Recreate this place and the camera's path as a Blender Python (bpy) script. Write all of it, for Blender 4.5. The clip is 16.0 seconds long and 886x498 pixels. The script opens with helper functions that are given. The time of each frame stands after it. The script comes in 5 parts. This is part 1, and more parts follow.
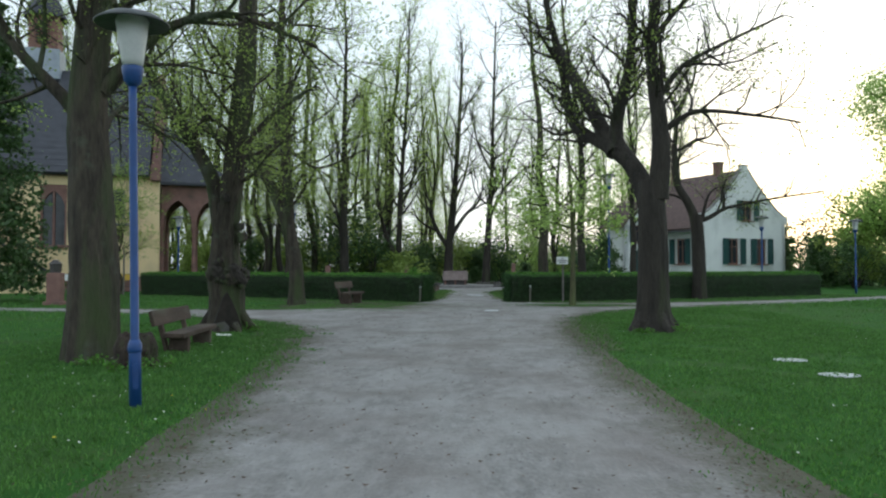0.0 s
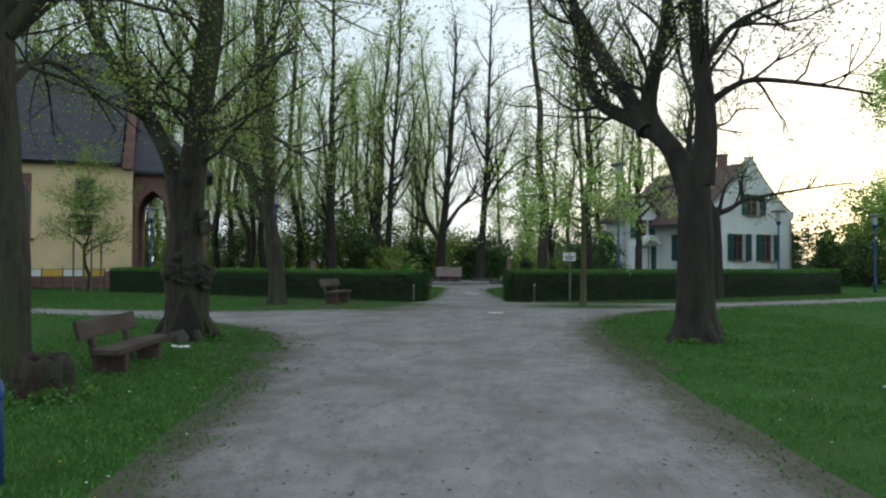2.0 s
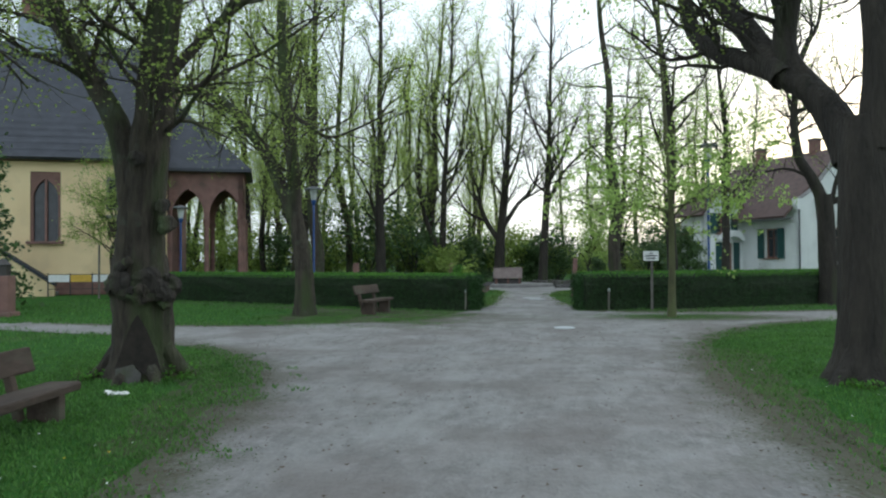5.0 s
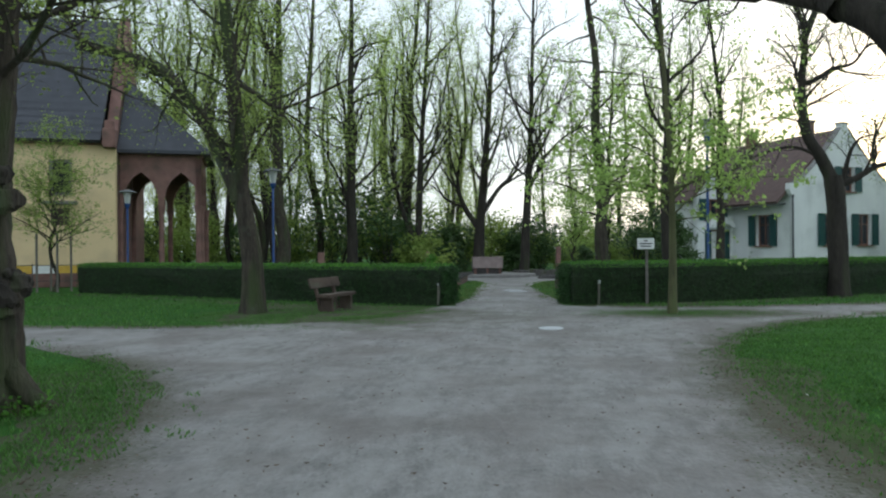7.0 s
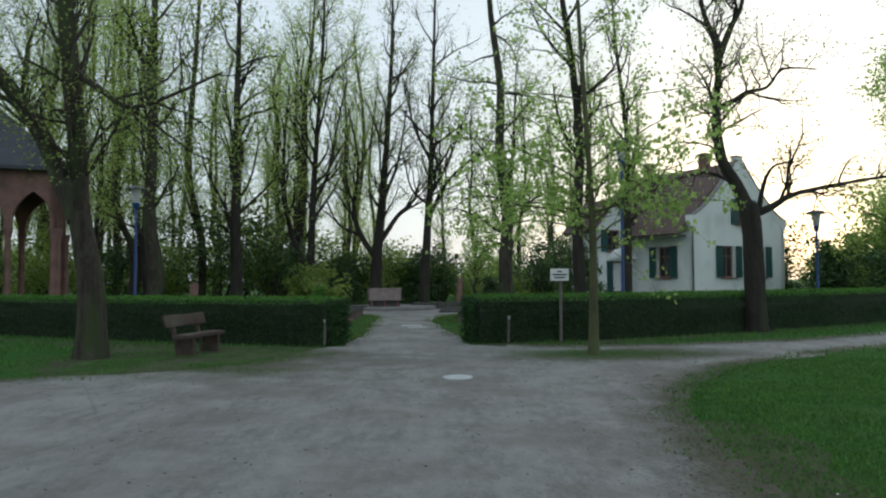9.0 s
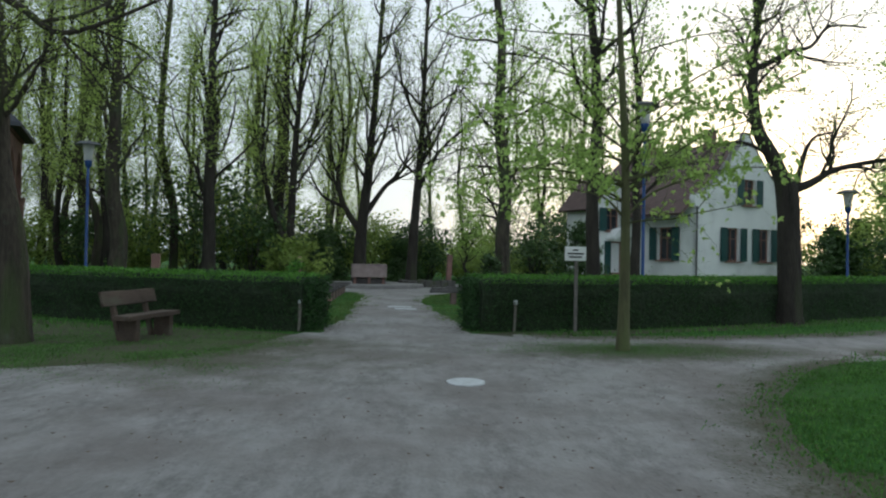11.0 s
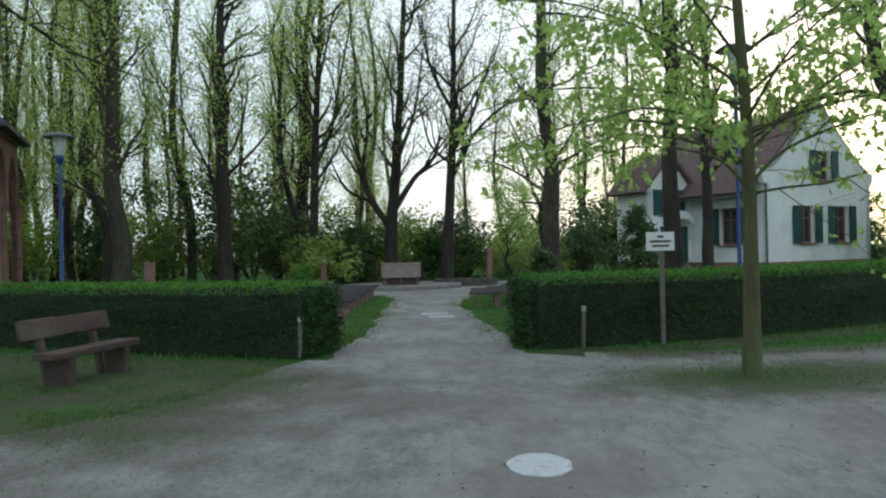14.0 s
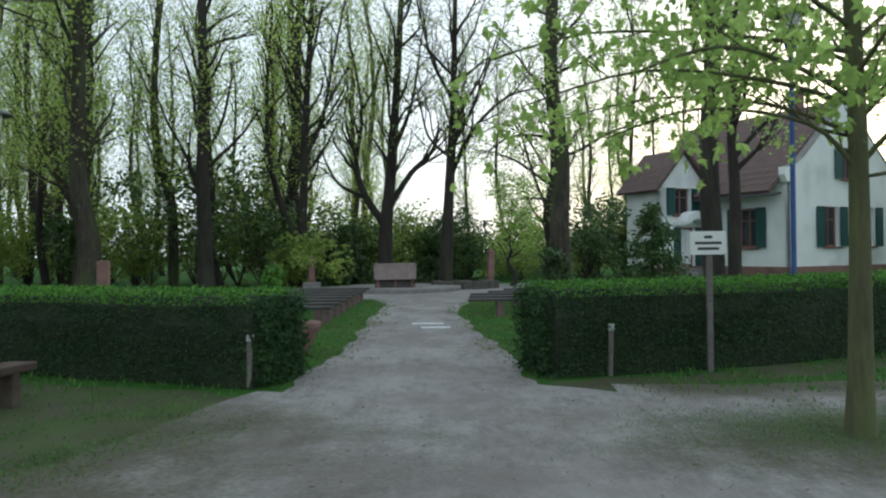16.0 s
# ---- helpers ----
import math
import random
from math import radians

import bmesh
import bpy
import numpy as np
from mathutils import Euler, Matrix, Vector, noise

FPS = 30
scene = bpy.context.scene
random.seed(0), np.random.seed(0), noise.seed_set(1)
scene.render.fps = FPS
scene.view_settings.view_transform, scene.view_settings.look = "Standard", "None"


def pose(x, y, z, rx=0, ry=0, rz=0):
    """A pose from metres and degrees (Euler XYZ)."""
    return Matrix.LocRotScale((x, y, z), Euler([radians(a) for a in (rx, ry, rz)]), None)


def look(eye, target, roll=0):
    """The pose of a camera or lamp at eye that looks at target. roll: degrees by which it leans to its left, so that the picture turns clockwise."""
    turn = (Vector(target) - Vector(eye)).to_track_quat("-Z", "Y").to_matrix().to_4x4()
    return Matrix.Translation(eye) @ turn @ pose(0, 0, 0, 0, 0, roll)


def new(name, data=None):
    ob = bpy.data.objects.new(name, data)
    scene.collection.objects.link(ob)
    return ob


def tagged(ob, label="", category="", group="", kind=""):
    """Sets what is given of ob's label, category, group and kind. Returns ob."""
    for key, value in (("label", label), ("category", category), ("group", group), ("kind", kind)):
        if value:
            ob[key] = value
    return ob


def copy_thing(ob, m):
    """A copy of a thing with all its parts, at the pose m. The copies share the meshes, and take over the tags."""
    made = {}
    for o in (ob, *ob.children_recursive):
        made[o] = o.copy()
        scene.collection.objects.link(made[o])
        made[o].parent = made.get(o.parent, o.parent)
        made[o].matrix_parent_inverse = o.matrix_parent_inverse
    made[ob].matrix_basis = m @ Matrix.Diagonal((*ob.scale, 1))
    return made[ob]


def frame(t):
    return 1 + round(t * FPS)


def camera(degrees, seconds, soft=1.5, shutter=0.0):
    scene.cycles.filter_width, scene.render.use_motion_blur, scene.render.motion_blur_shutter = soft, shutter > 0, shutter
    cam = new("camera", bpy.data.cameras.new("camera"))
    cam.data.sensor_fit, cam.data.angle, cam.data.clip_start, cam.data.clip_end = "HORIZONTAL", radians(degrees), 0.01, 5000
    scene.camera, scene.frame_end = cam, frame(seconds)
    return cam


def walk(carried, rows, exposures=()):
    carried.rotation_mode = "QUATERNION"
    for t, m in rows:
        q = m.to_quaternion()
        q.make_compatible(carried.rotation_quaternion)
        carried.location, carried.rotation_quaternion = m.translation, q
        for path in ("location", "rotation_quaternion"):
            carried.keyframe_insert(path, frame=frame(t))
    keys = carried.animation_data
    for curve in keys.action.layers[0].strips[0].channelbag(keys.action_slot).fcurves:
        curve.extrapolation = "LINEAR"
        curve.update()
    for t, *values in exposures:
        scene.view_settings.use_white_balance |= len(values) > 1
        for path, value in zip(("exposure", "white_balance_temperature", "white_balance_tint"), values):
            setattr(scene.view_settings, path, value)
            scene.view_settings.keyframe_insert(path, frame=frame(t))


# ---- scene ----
cam = camera(62.0, 16.0, soft=2.2)
PATH = [
    (0, (1.167, -0.477, 1.439), (1.01, 1.516, 1.488), 0.0),
    (0.5, (1.046, 0.178, 1.444), (0.871, 2.167, 1.564), 0.4),
    (1, (0.887, 0.835, 1.471), (0.763, 2.827, 1.595), 0.5),
    (1.5, (0.765, 1.515, 1.491), (0.66, 3.51, 1.568), 0.5),
    (2, (0.662, 2.204, 1.48), (0.537, 4.199, 1.516), 0.2),
    (2.5, (0.61, 2.818, 1.482), (0.415, 4.809, 1.487), -0.4),
    (3, (0.535, 3.53, 1.505), (0.384, 5.524, 1.468), -0.6),
    (3.5, (0.521, 4.235, 1.52), (0.345, 6.227, 1.476), -0.6),
    (4, (0.546, 4.979, 1.552), (0.328, 6.967, 1.53), -0.5),
    (6.5, (0.536, 8.297, 1.578), (0.202, 10.268, 1.649), -0.3),
    (7, (0.484, 9.042, 1.576), (0.245, 11.027, 1.579), -0.5),
    (7.5, (0.462, 9.766, 1.572), (0.294, 11.759, 1.571), -0.2),
    (8, (0.441, 10.452, 1.568), (0.408, 12.452, 1.596), 0.5),
    (8.5, (0.418, 11.111, 1.574), (0.392, 13.11, 1.637), 0.2),
    (9, (0.413, 11.768, 1.58), (0.447, 13.766, 1.665), -0.3),
    (11.5, (0.108, 15.175, 1.571), (0.187, 17.173, 1.578), 1.1),
    (12, (0.088, 15.82, 1.575), (0.199, 17.817, 1.574), 0.3),
    (12.5, (0.096, 16.461, 1.586), (0.282, 18.452, 1.579), -0.5),
    (13, (0.139, 17.1, 1.621), (0.285, 19.094, 1.587), -2.1),
    (13.5, (0.162, 17.689, 1.609), (0.212, 19.688, 1.593), -1.9),
    (14, (0.228, 18.267, 1.61), (0.206, 20.267, 1.619), -1.3),
    (14.5, (0.28, 18.897, 1.633), (0.301, 20.896, 1.645), 0.6),
    (15, (0.295, 19.581, 1.644), (0.275, 21.581, 1.626), 1.7),
    (15.5, (0.289, 20.2, 1.651), (0.301, 22.2, 1.641), 2.4),
    (16, (0.322, 20.787, 1.634), (0.298, 22.787, 1.642), -0.7),
]
walk(cam, [(t, look(eye, target, roll)) for t, eye, target, roll in PATH],
     exposures=[(0, 0.25, 6100, 3), (1, -0.06, 6100, 3), (1.5, -0.05, 6100, 3), (2, -0.02, 6100, 3), (3, 0.39, 6100, 3), (4, 0.49, 6100, 3), (6.5, 0.15, 6100, 3), (7, 0.22, 6100, 3), (8, 0.14, 6100, 3), (9, -0.17, 6100, 3), (11.5, -0.08, 6100, 3), (12, 0.02, 6100, 3), (13, 0.1, 6100, 3), (14, 0.17, 6100, 3), (16, 0.27, 6100, 3)])
# ---- light: low evening sun veiled behind the trees, bright pale sky ----
SUN_AZ, SUN_EL = 26.0, 7.0      # degrees right of +y, degrees above the horizon
world = bpy.data.worlds.new("evening_sky")
scene.world = world
world.use_nodes = True
wn = world.node_tree.nodes
wl = world.node_tree.links
sky = wn.new("ShaderNodeTexSky")
sky.sky_type = "NISHITA"
sky.sun_disc = False
sky.sun_elevation = radians(SUN_EL)
sky.sun_rotation = radians(SUN_AZ)
sky.air_density, sky.dust_density, sky.ozone_density = 1.0, 2.5, 1.5
haze = wn.new("ShaderNodeMix")
haze.data_type = "RGBA"
haze.inputs[0].default_value = 0.72
haze.inputs[7].default_value = (9.0, 9.6, 10.4, 1)
wl.new(sky.outputs[0], haze.inputs[6])
wl.new(haze.outputs[2], wn["Background"].inputs[0])
wn["Background"].inputs[1].default_value = 0.12
sun = new("sun", bpy.data.lights.new("sun", "SUN"))
sun.data.energy, sun.data.angle, sun.data.color = 0.6, radians(12), (1.0, 0.82, 0.62)
sun.matrix_world = look((30 * math.sin(radians(SUN_AZ)), 30 * math.cos(radians(SUN_AZ)), 30 * math.tan(radians(SUN_EL))), (0, 0, 0))


# ---- materials ----
def material(name, dark, light, scale=6.0, rough=0.85, bump=0.3, detail_scale=40.0, stretch=(1, 1, 1), metal=0.0,
             spot=None, spot_scale=1.2, spot_amount=0.5, spot_soft=0.0, transl=0.0, by_object=0.0, by_island=0.0, bump_dist=0.02, stain=None, stain_scale=0.4, stain_range=(0.5, 0.7)):
    """Two colours mixed by coarse and fine noise, a third colour in patches, fine relief."""
    m = bpy.data.materials.new(name)
    m.use_nodes = True
    nt = m.node_tree
    n, l = nt.nodes, nt.links
    b = n["Principled BSDF"]
    b.inputs["Roughness"].default_value = rough
    b.inputs["Metallic"].default_value = metal
    co = n.new("ShaderNodeTexCoord")
    mp = n.new("ShaderNodeMapping")
    mp.inputs["Scale"].default_value = stretch
    l.new(co.outputs["Object"], mp.inputs[0])
    coarse = n.new("ShaderNodeTexNoise")
    coarse.inputs["Scale"].default_value, coarse.inputs["Detail"].default_value = scale, 6
    fine = n.new("ShaderNodeTexNoise")
    fine.inputs["Scale"].default_value, fine.inputs["Detail"].default_value = detail_scale, 4
    for t in (coarse, fine):
        l.new(mp.outputs[0], t.inputs["Vector"])
    add = n.new("ShaderNodeMath")
    add.operation = "MULTIPLY_ADD"
    l.new(fine.outputs[0], add.inputs[0])
    add.inputs[1].default_value = 0.6
    l.new(coarse.outputs[0], add.inputs[2])
    ramp = n.new("ShaderNodeMapRange")
    ramp.inputs[1].default_value, ramp.inputs[2].default_value = 0.5, 1.1
    l.new(add.outputs[0], ramp.inputs[0])
    mix = n.new("ShaderNodeMix")
    mix.data_type = "RGBA"
    mix.inputs[6].default_value, mix.inputs[7].default_value = (*dark, 1), (*light, 1)
    l.new(ramp.outputs[0], mix.inputs[0])
    col = mix.outputs[2]
    if spot:
        pt = n.new("ShaderNodeTexNoise")
        pt.inputs["Scale"].default_value, pt.inputs["Detail"].default_value = spot_scale, 5
        l.new(mp.outputs[0], pt.inputs["Vector"])
        pr = n.new("ShaderNodeMapRange")
        pr.inputs[1].default_value, pr.inputs[2].default_value = 0.62 - 0.25 * spot_amount - spot_soft, 0.72 - 0.1 * spot_amount + spot_soft
        l.new(pt.outputs[0], pr.inputs[0])
        m2 = n.new("ShaderNodeMix")
        m2.data_type = "RGBA"
        m2.inputs[7].default_value = (*spot, 1)
        l.new(pr.outputs[0], m2.inputs[0])
        l.new(col, m2.inputs[6])
        col = m2.outputs[2]
    if stain:
        st = n.new("ShaderNodeTexNoise")
        st.inputs["Scale"].default_value, st.inputs["Detail"].default_value = stain_scale, 7
        st.inputs["Roughness"].default_value = 0.62
        l.new(co.outputs["Object"], st.inputs["Vector"])
        sr = n.new("ShaderNodeMapRange")
        sr.inputs[1].default_value, sr.inputs[2].default_value = stain_range
        l.new(st.outputs[0], sr.inputs[0])
        m3 = n.new("ShaderNodeMix")
        m3.data_type = "RGBA"
        m3.inputs[7].default_value = (*stain, 1)
        l.new(sr.outputs[0], m3.inputs[0])
        l.new(col, m3.inputs[6])
        col = m3.outputs[2]
    if by_object or by_island:
        src = n.new("ShaderNodeObjectInfo").outputs["Random"] if by_object else n.new("ShaderNodeNewGeometry").outputs["Random Per Island"]
        amount = by_object or by_island
        vr = n.new("ShaderNodeMapRange")
        vr.inputs[3].default_value, vr.inputs[4].default_value = 1 - amount, 1 + amount
        l.new(src, vr.inputs[0])
        hs = n.new("ShaderNodeHueSaturation")
        l.new(vr.outputs[0], hs.inputs["Value"])
        l.new(col, hs.inputs["Color"])
        col = hs.outputs[0]
    l.new(col, b.inputs["Base Color"])
    if bump:
        bp = n.new("ShaderNodeBump")
        bp.inputs["Strength"].default_value, bp.inputs["Distance"].default_value = bump, bump_dist
        l.new(add.outputs[0], bp.inputs["Height"])
        l.new(bp.outputs[0], b.inputs["Normal"])
    if transl:
        tr = n.new("ShaderNodeBsdfTranslucent")
        l.new(col, tr.inputs["Color"])
        ms = n.new("ShaderNodeMixShader")
        ms.inputs[0].default_value = transl
        l.new(b.outputs[0], ms.inputs[1])
        l.new(tr.outputs[0], ms.inputs[2])
        l.new(ms.outputs[0], n["Material Output"].inputs["Surface"])
    return m


M = {}
M["gravel"] = material("gravel", (0.128, 0.124, 0.119), (0.275, 0.269, 0.26), 6.5, 0.95, 1.0, 28, (1.2, 0.5, 1), spot=(0.295, 0.289, 0.28), spot_scale=1.5, spot_amount=0.4, spot_soft=0.13, bump_dist=0.03, stain=(0.142, 0.125, 0.116), stain_scale=0.6, stain_range=(0.44, 0.74))


def soil_margin(m):
    """Gravel takes on soil and moss where the mesh says that the lawn wears into it."""
    n, l = m.node_tree.nodes, m.node_tree.links
    base = n["Principled BSDF"].inputs["Base Color"]
    src = base.links[0].from_socket
    at = n.new("ShaderNodeAttribute")
    at.attribute_name = "soil_wear"
    co = n.new("ShaderNodeTexCoord")
    big, small = n.new("ShaderNodeTexNoise"), n.new("ShaderNodeTexNoise")
    for t, s in ((big, 1.7), (small, 23)):
        t.inputs["Scale"].default_value, t.inputs["Detail"].default_value = s, 6
        l.new(co.outputs["Object"], t.inputs["Vector"])
    both = n.new("ShaderNodeMath")
    both.operation = "MULTIPLY_ADD"
    l.new(small.outputs[0], both.inputs[0])
    both.inputs[1].default_value = 0.7
    l.new(big.outputs[0], both.inputs[2])
    k = n.new("ShaderNodeMath")
    k.operation = "MULTIPLY_ADD"
    l.new(at.outputs["Fac"], k.inputs[0])
    k.inputs[1].default_value = 1.25
    l.new(both.outputs[0], k.inputs[2])
    lim = n.new("ShaderNodeMapRange")
    lim.inputs[1].default_value, lim.inputs[2].default_value = 1.1, 1.75
    l.new(k.outputs[0], lim.inputs[0])
    earth = n.new("ShaderNodeMix")
    earth.data_type = "RGBA"
    earth.inputs[6].default_value, earth.inputs[7].default_value = (0.08, 0.065, 0.055, 1), (0.065, 0.078, 0.036, 1)
    l.new(small.outputs[0], earth.inputs[0])
    mix = n.new("ShaderNodeMix")
    mix.data_type = "RGBA"
    l.new(lim.outputs[0], mix.inputs[0])
    l.new(src, mix.inputs[6])
    l.new(earth.outputs[2], mix.inputs[7])
    l.new(mix.outputs[2], base)


soil_margin(M["gravel"])
M["lawn"] = material("lawn", (0.022, 0.072, 0.012), (0.042, 0.125, 0.02), 2.5, 0.95, 0.6, 40, spot=(0.045, 0.092, 0.022), spot_scale=0.5, spot_amount=0.45, bump_dist=0.05)
M["lawn"].node_tree.nodes["Principled BSDF"].inputs["Specular IOR Level"].default_value = 0.1
M["soil"] = material("soil", (0.05, 0.045, 0.034), (0.10, 0.09, 0.07), 2.0, 0.95, 0.6, 40, spot=(0.055, 0.095, 0.026), spot_scale=1.1, spot_amount=0.9, spot_soft=0.12, bump_dist=0.03)
M["soil"].node_tree.nodes["Principled BSDF"].inputs["Specular IOR Level"].default_value = 0.1
M["blade"] = material("blade", (0.055, 0.135, 0.024), (0.108, 0.245, 0.046), 2.0, 0.7, 0, 20, transl=0.35, by_island=0.35)
M["pale_blade"] = material("pale_blade", (0.085, 0.145, 0.035), (0.16, 0.25, 0.065), 2.0, 0.7, 0, 20, transl=0.35, by_island=0.35)
M["bark"] = material("bark", (0.014, 0.011, 0.009), (0.085, 0.07, 0.05), 7, 0.95, 1.0, 26, (1, 1, 0.2), spot=(0.05, 0.07, 0.024), spot_scale=2.2, spot_amount=0.6, stain=(0.09, 0.105, 0.075), stain_scale=1.6, stain_range=(0.58, 0.74), bump_dist=0.09)
M["dark_bark"] = material("dark_bark", (0.013, 0.011, 0.009), (0.05, 0.042, 0.033), 5, 0.95, 1.0, 24, (1, 1, 0.2), spot=(0.04, 0.046, 0.022), spot_scale=2.0, spot_amount=0.3, bump_dist=0.08)
M["green_bark"] = material("green_bark", (0.05, 0.05, 0.025), (0.13, 0.13, 0.06), 6, 0.9, 0.7, 26, (1, 1, 0.2), spot=(0.08, 0.105, 0.035), spot_scale=1.3, spot_amount=0.7, bump_dist=0.03)
# near-black wood tone with the shade of the hollows painted in
M["hollow"] = material("hollow", (0.012, 0.01, 0.008), (0.035, 0.028, 0.022), 6, 1.0, 0.5, 20)
M["leaf_spring"] = material("leaf_spring", (0.29, 0.43, 0.11), (0.48, 0.64, 0.2), 1.2, 0.6, 0, 8, transl=0.72, by_island=0.3)
M["leaf_poplar"] = material("leaf_poplar", (0.30, 0.42, 0.09), (0.49, 0.62, 0.17), 0.6, 0.6, 0, 5, transl=0.72, by_island=0.3)
M["leaf_olive"] = material("leaf_olive", (0.19, 0.27, 0.06), (0.34, 0.44, 0.11), 0.8, 0.6, 0, 6, transl=0.58, by_island=0.35)
M["leaf_dark"] = material("leaf_dark", (0.035, 0.07, 0.02), (0.08, 0.15, 0.04), 1.0, 0.55, 0, 6, transl=0.25, by_island=0.35)
M["leaf_hedge"] = material("leaf_hedge", (0.019, 0.055, 0.014), (0.043, 0.111, 0.025), 1.2, 0.75, 0, 8, transl=0.25, by_island=0.35)
M["leaf_shoot"] = material("leaf_shoot", (0.07, 0.19, 0.02), (0.12, 0.30, 0.035), 2, 0.6, 0, 8, transl=0.4, by_island=0.3)
# near-black green: the shade between the hedge leaves, put into the colour
M["hedge_inner_shade"] = material("hedge_inner_shade", (0.010, 0.019, 0.008), (0.025, 0.043, 0.015), 6, 1.0, 1.0, 22, bump_dist=0.1)
M["old_wood"] = material("old_wood", (0.036, 0.024, 0.018), (0.10, 0.07, 0.052), 4, 0.85, 0.6, 30, (0.25, 1, 1), spot=(0.09, 0.085, 0.06), spot_scale=3, spot_amount=0.4)
M["rotten_wood"] = material("rotten_wood", (0.012, 0.009, 0.007), (0.052, 0.035, 0.025), 9, 0.95, 1.0, 34, (1, 1, 0.35), spot=(0.04, 0.045, 0.02), spot_scale=5, spot_amount=0.4, bump_dist=0.04)
M["grey_wood"] = material("grey_wood", (0.09, 0.08, 0.075), (0.19, 0.175, 0.16), 4, 0.9, 0.5, 30, (0.25, 1, 1))
M["stake"] = material("stake", (0.11, 0.10, 0.085), (0.22, 0.2, 0.175), 9, 0.9, 0.4, 40, (1, 1, 0.2))
M["red_stone"] = material("red_stone", (0.15, 0.082, 0.07), (0.27, 0.152, 0.128), 3, 0.9, 0.4, 40, spot=(0.13, 0.085, 0.07), spot_scale=1.5, spot_amount=0.4)
M["pew_block"] = material("pew_block", (0.10, 0.07, 0.063), (0.2, 0.14, 0.127), 4, 0.95, 0.5, 40)
M["pew_wood"] = material("pew_wood", (0.035, 0.032, 0.031), (0.10, 0.093, 0.09), 4, 0.8, 0.5, 30, (0.25, 1, 1))
M["pink_stone"] = material("pink_stone", (0.2, 0.155, 0.145), (0.33, 0.265, 0.25), 3, 0.9, 0.3, 50, spot=(0.22, 0.17, 0.15), spot_scale=2, spot_amount=0.3)
M["grey_stone"] = material("grey_stone", (0.13, 0.125, 0.12), (0.25, 0.24, 0.23), 4, 0.9, 0.4, 40)
M["wet_stone"] = material("wet_stone", (0.05, 0.048, 0.044), (0.12, 0.113, 0.104), 4, 0.9, 0.5, 40, spot=(0.06, 0.07, 0.035), spot_scale=3, spot_amount=0.5)
M["blue_paint"] = material("blue_paint", (0.008, 0.04, 0.15), (0.018, 0.07, 0.24), 4, 0.45, 0.05, 60)
M["shade_metal"] = material("shade_metal", (0.07, 0.075, 0.08), (0.13, 0.135, 0.14), 5, 0.5, 0.05, 50, metal=0.3)
M["milk_glass"] = material("milk_glass", (0.62, 0.63, 0.62), (0.76, 0.77, 0.75), 3, 0.35, 0.0, 30, transl=0.35)
M["white_plaster"] = material("white_plaster", (0.66, 0.68, 0.68), (0.80, 0.82, 0.81), 0.7, 0.9, 0.15, 40, spot=(0.58, 0.60, 0.59), spot_scale=0.5, spot_amount=0.3)
M["yellow_plaster"] = material("yellow_plaster", (0.68, 0.52, 0.29), (0.80, 0.64, 0.38), 0.6, 0.9, 0.15, 40, spot=(0.60, 0.47, 0.28), spot_scale=0.5, spot_amount=0.4)
M["slate"] = material("slate", (0.02, 0.022, 0.03), (0.045, 0.048, 0.06), 2, 0.6, 0.3, 25, by_object=0.2)
M["red_tile"] = material("red_tile", (0.075, 0.05, 0.045), (0.14, 0.09, 0.08), 3, 0.85, 0.3, 30, by_object=0.2, by_island=0.0)
M["green_shutter"] = material("green_shutter", (0.008, 0.045, 0.045), (0.016, 0.075, 0.07), 5, 0.5, 0.05, 50)
M["brown_frame"] = material("brown_frame", (0.15, 0.075, 0.055), (0.26, 0.135, 0.10), 5, 0.7, 0.1, 50)
M["white_paint"] = material("white_paint", (0.68, 0.69, 0.69), (0.80, 0.81, 0.81), 5, 0.5, 0.05, 40)
M["ink"] = material("ink", (0.02, 0.02, 0.025), (0.05, 0.05, 0.055), 8, 0.6, 0, 40)
M["yellow_paint"] = material("yellow_paint", (0.55, 0.33, 0.04), (0.7, 0.45, 0.07), 5, 0.6, 0.05, 40)
M["chalk"] = material("chalk", (0.36, 0.38, 0.39), (0.60, 0.63, 0.65), 7, 0.8, 0.3, 45, spot=(0.33, 0.34, 0.34), spot_scale=6, spot_amount=0.35)
M["zinc"] = material("zinc", (0.24, 0.27, 0.31), (0.36, 0.40, 0.45), 3, 0.5, 0.1, 30, metal=0.2)
M["iron"] = material("iron", (0.05, 0.045, 0.045), (0.12, 0.11, 0.105), 6, 0.6, 0.2, 50, metal=0.6)
M["litter"] = material("litter", (0.05, 0.034, 0.024), (0.13, 0.09, 0.06), 6, 0.95, 0.0, 30, by_island=0.4)
M["petal"] = material("petal", (0.75, 0.75, 0.72), (0.9, 0.9, 0.86), 5, 0.6, 0, 30)
M["petal_yellow"] = material("petal_yellow", (0.6, 0.42, 0.02), (0.8, 0.6, 0.04), 5, 0.6, 0, 30)
M["pane"] = material("pane", (0.015, 0.018, 0.022), (0.04, 0.045, 0.055), 2, 0.08, 0.0, 10)


# ---- mesh helpers ----
def mesh_object(name, verts, faces, mat, parent=None, label="", smooth=False):
    me = bpy.data.meshes.new(name)
    me.from_pydata(verts, [], faces)
    me.update()
    me.materials.append(mat)
    if smooth:
        me.shade_smooth()
    ob = new(name, me)
    if parent is not None:
        ob.parent = parent
    if label:
        ob["label"] = label
    return ob


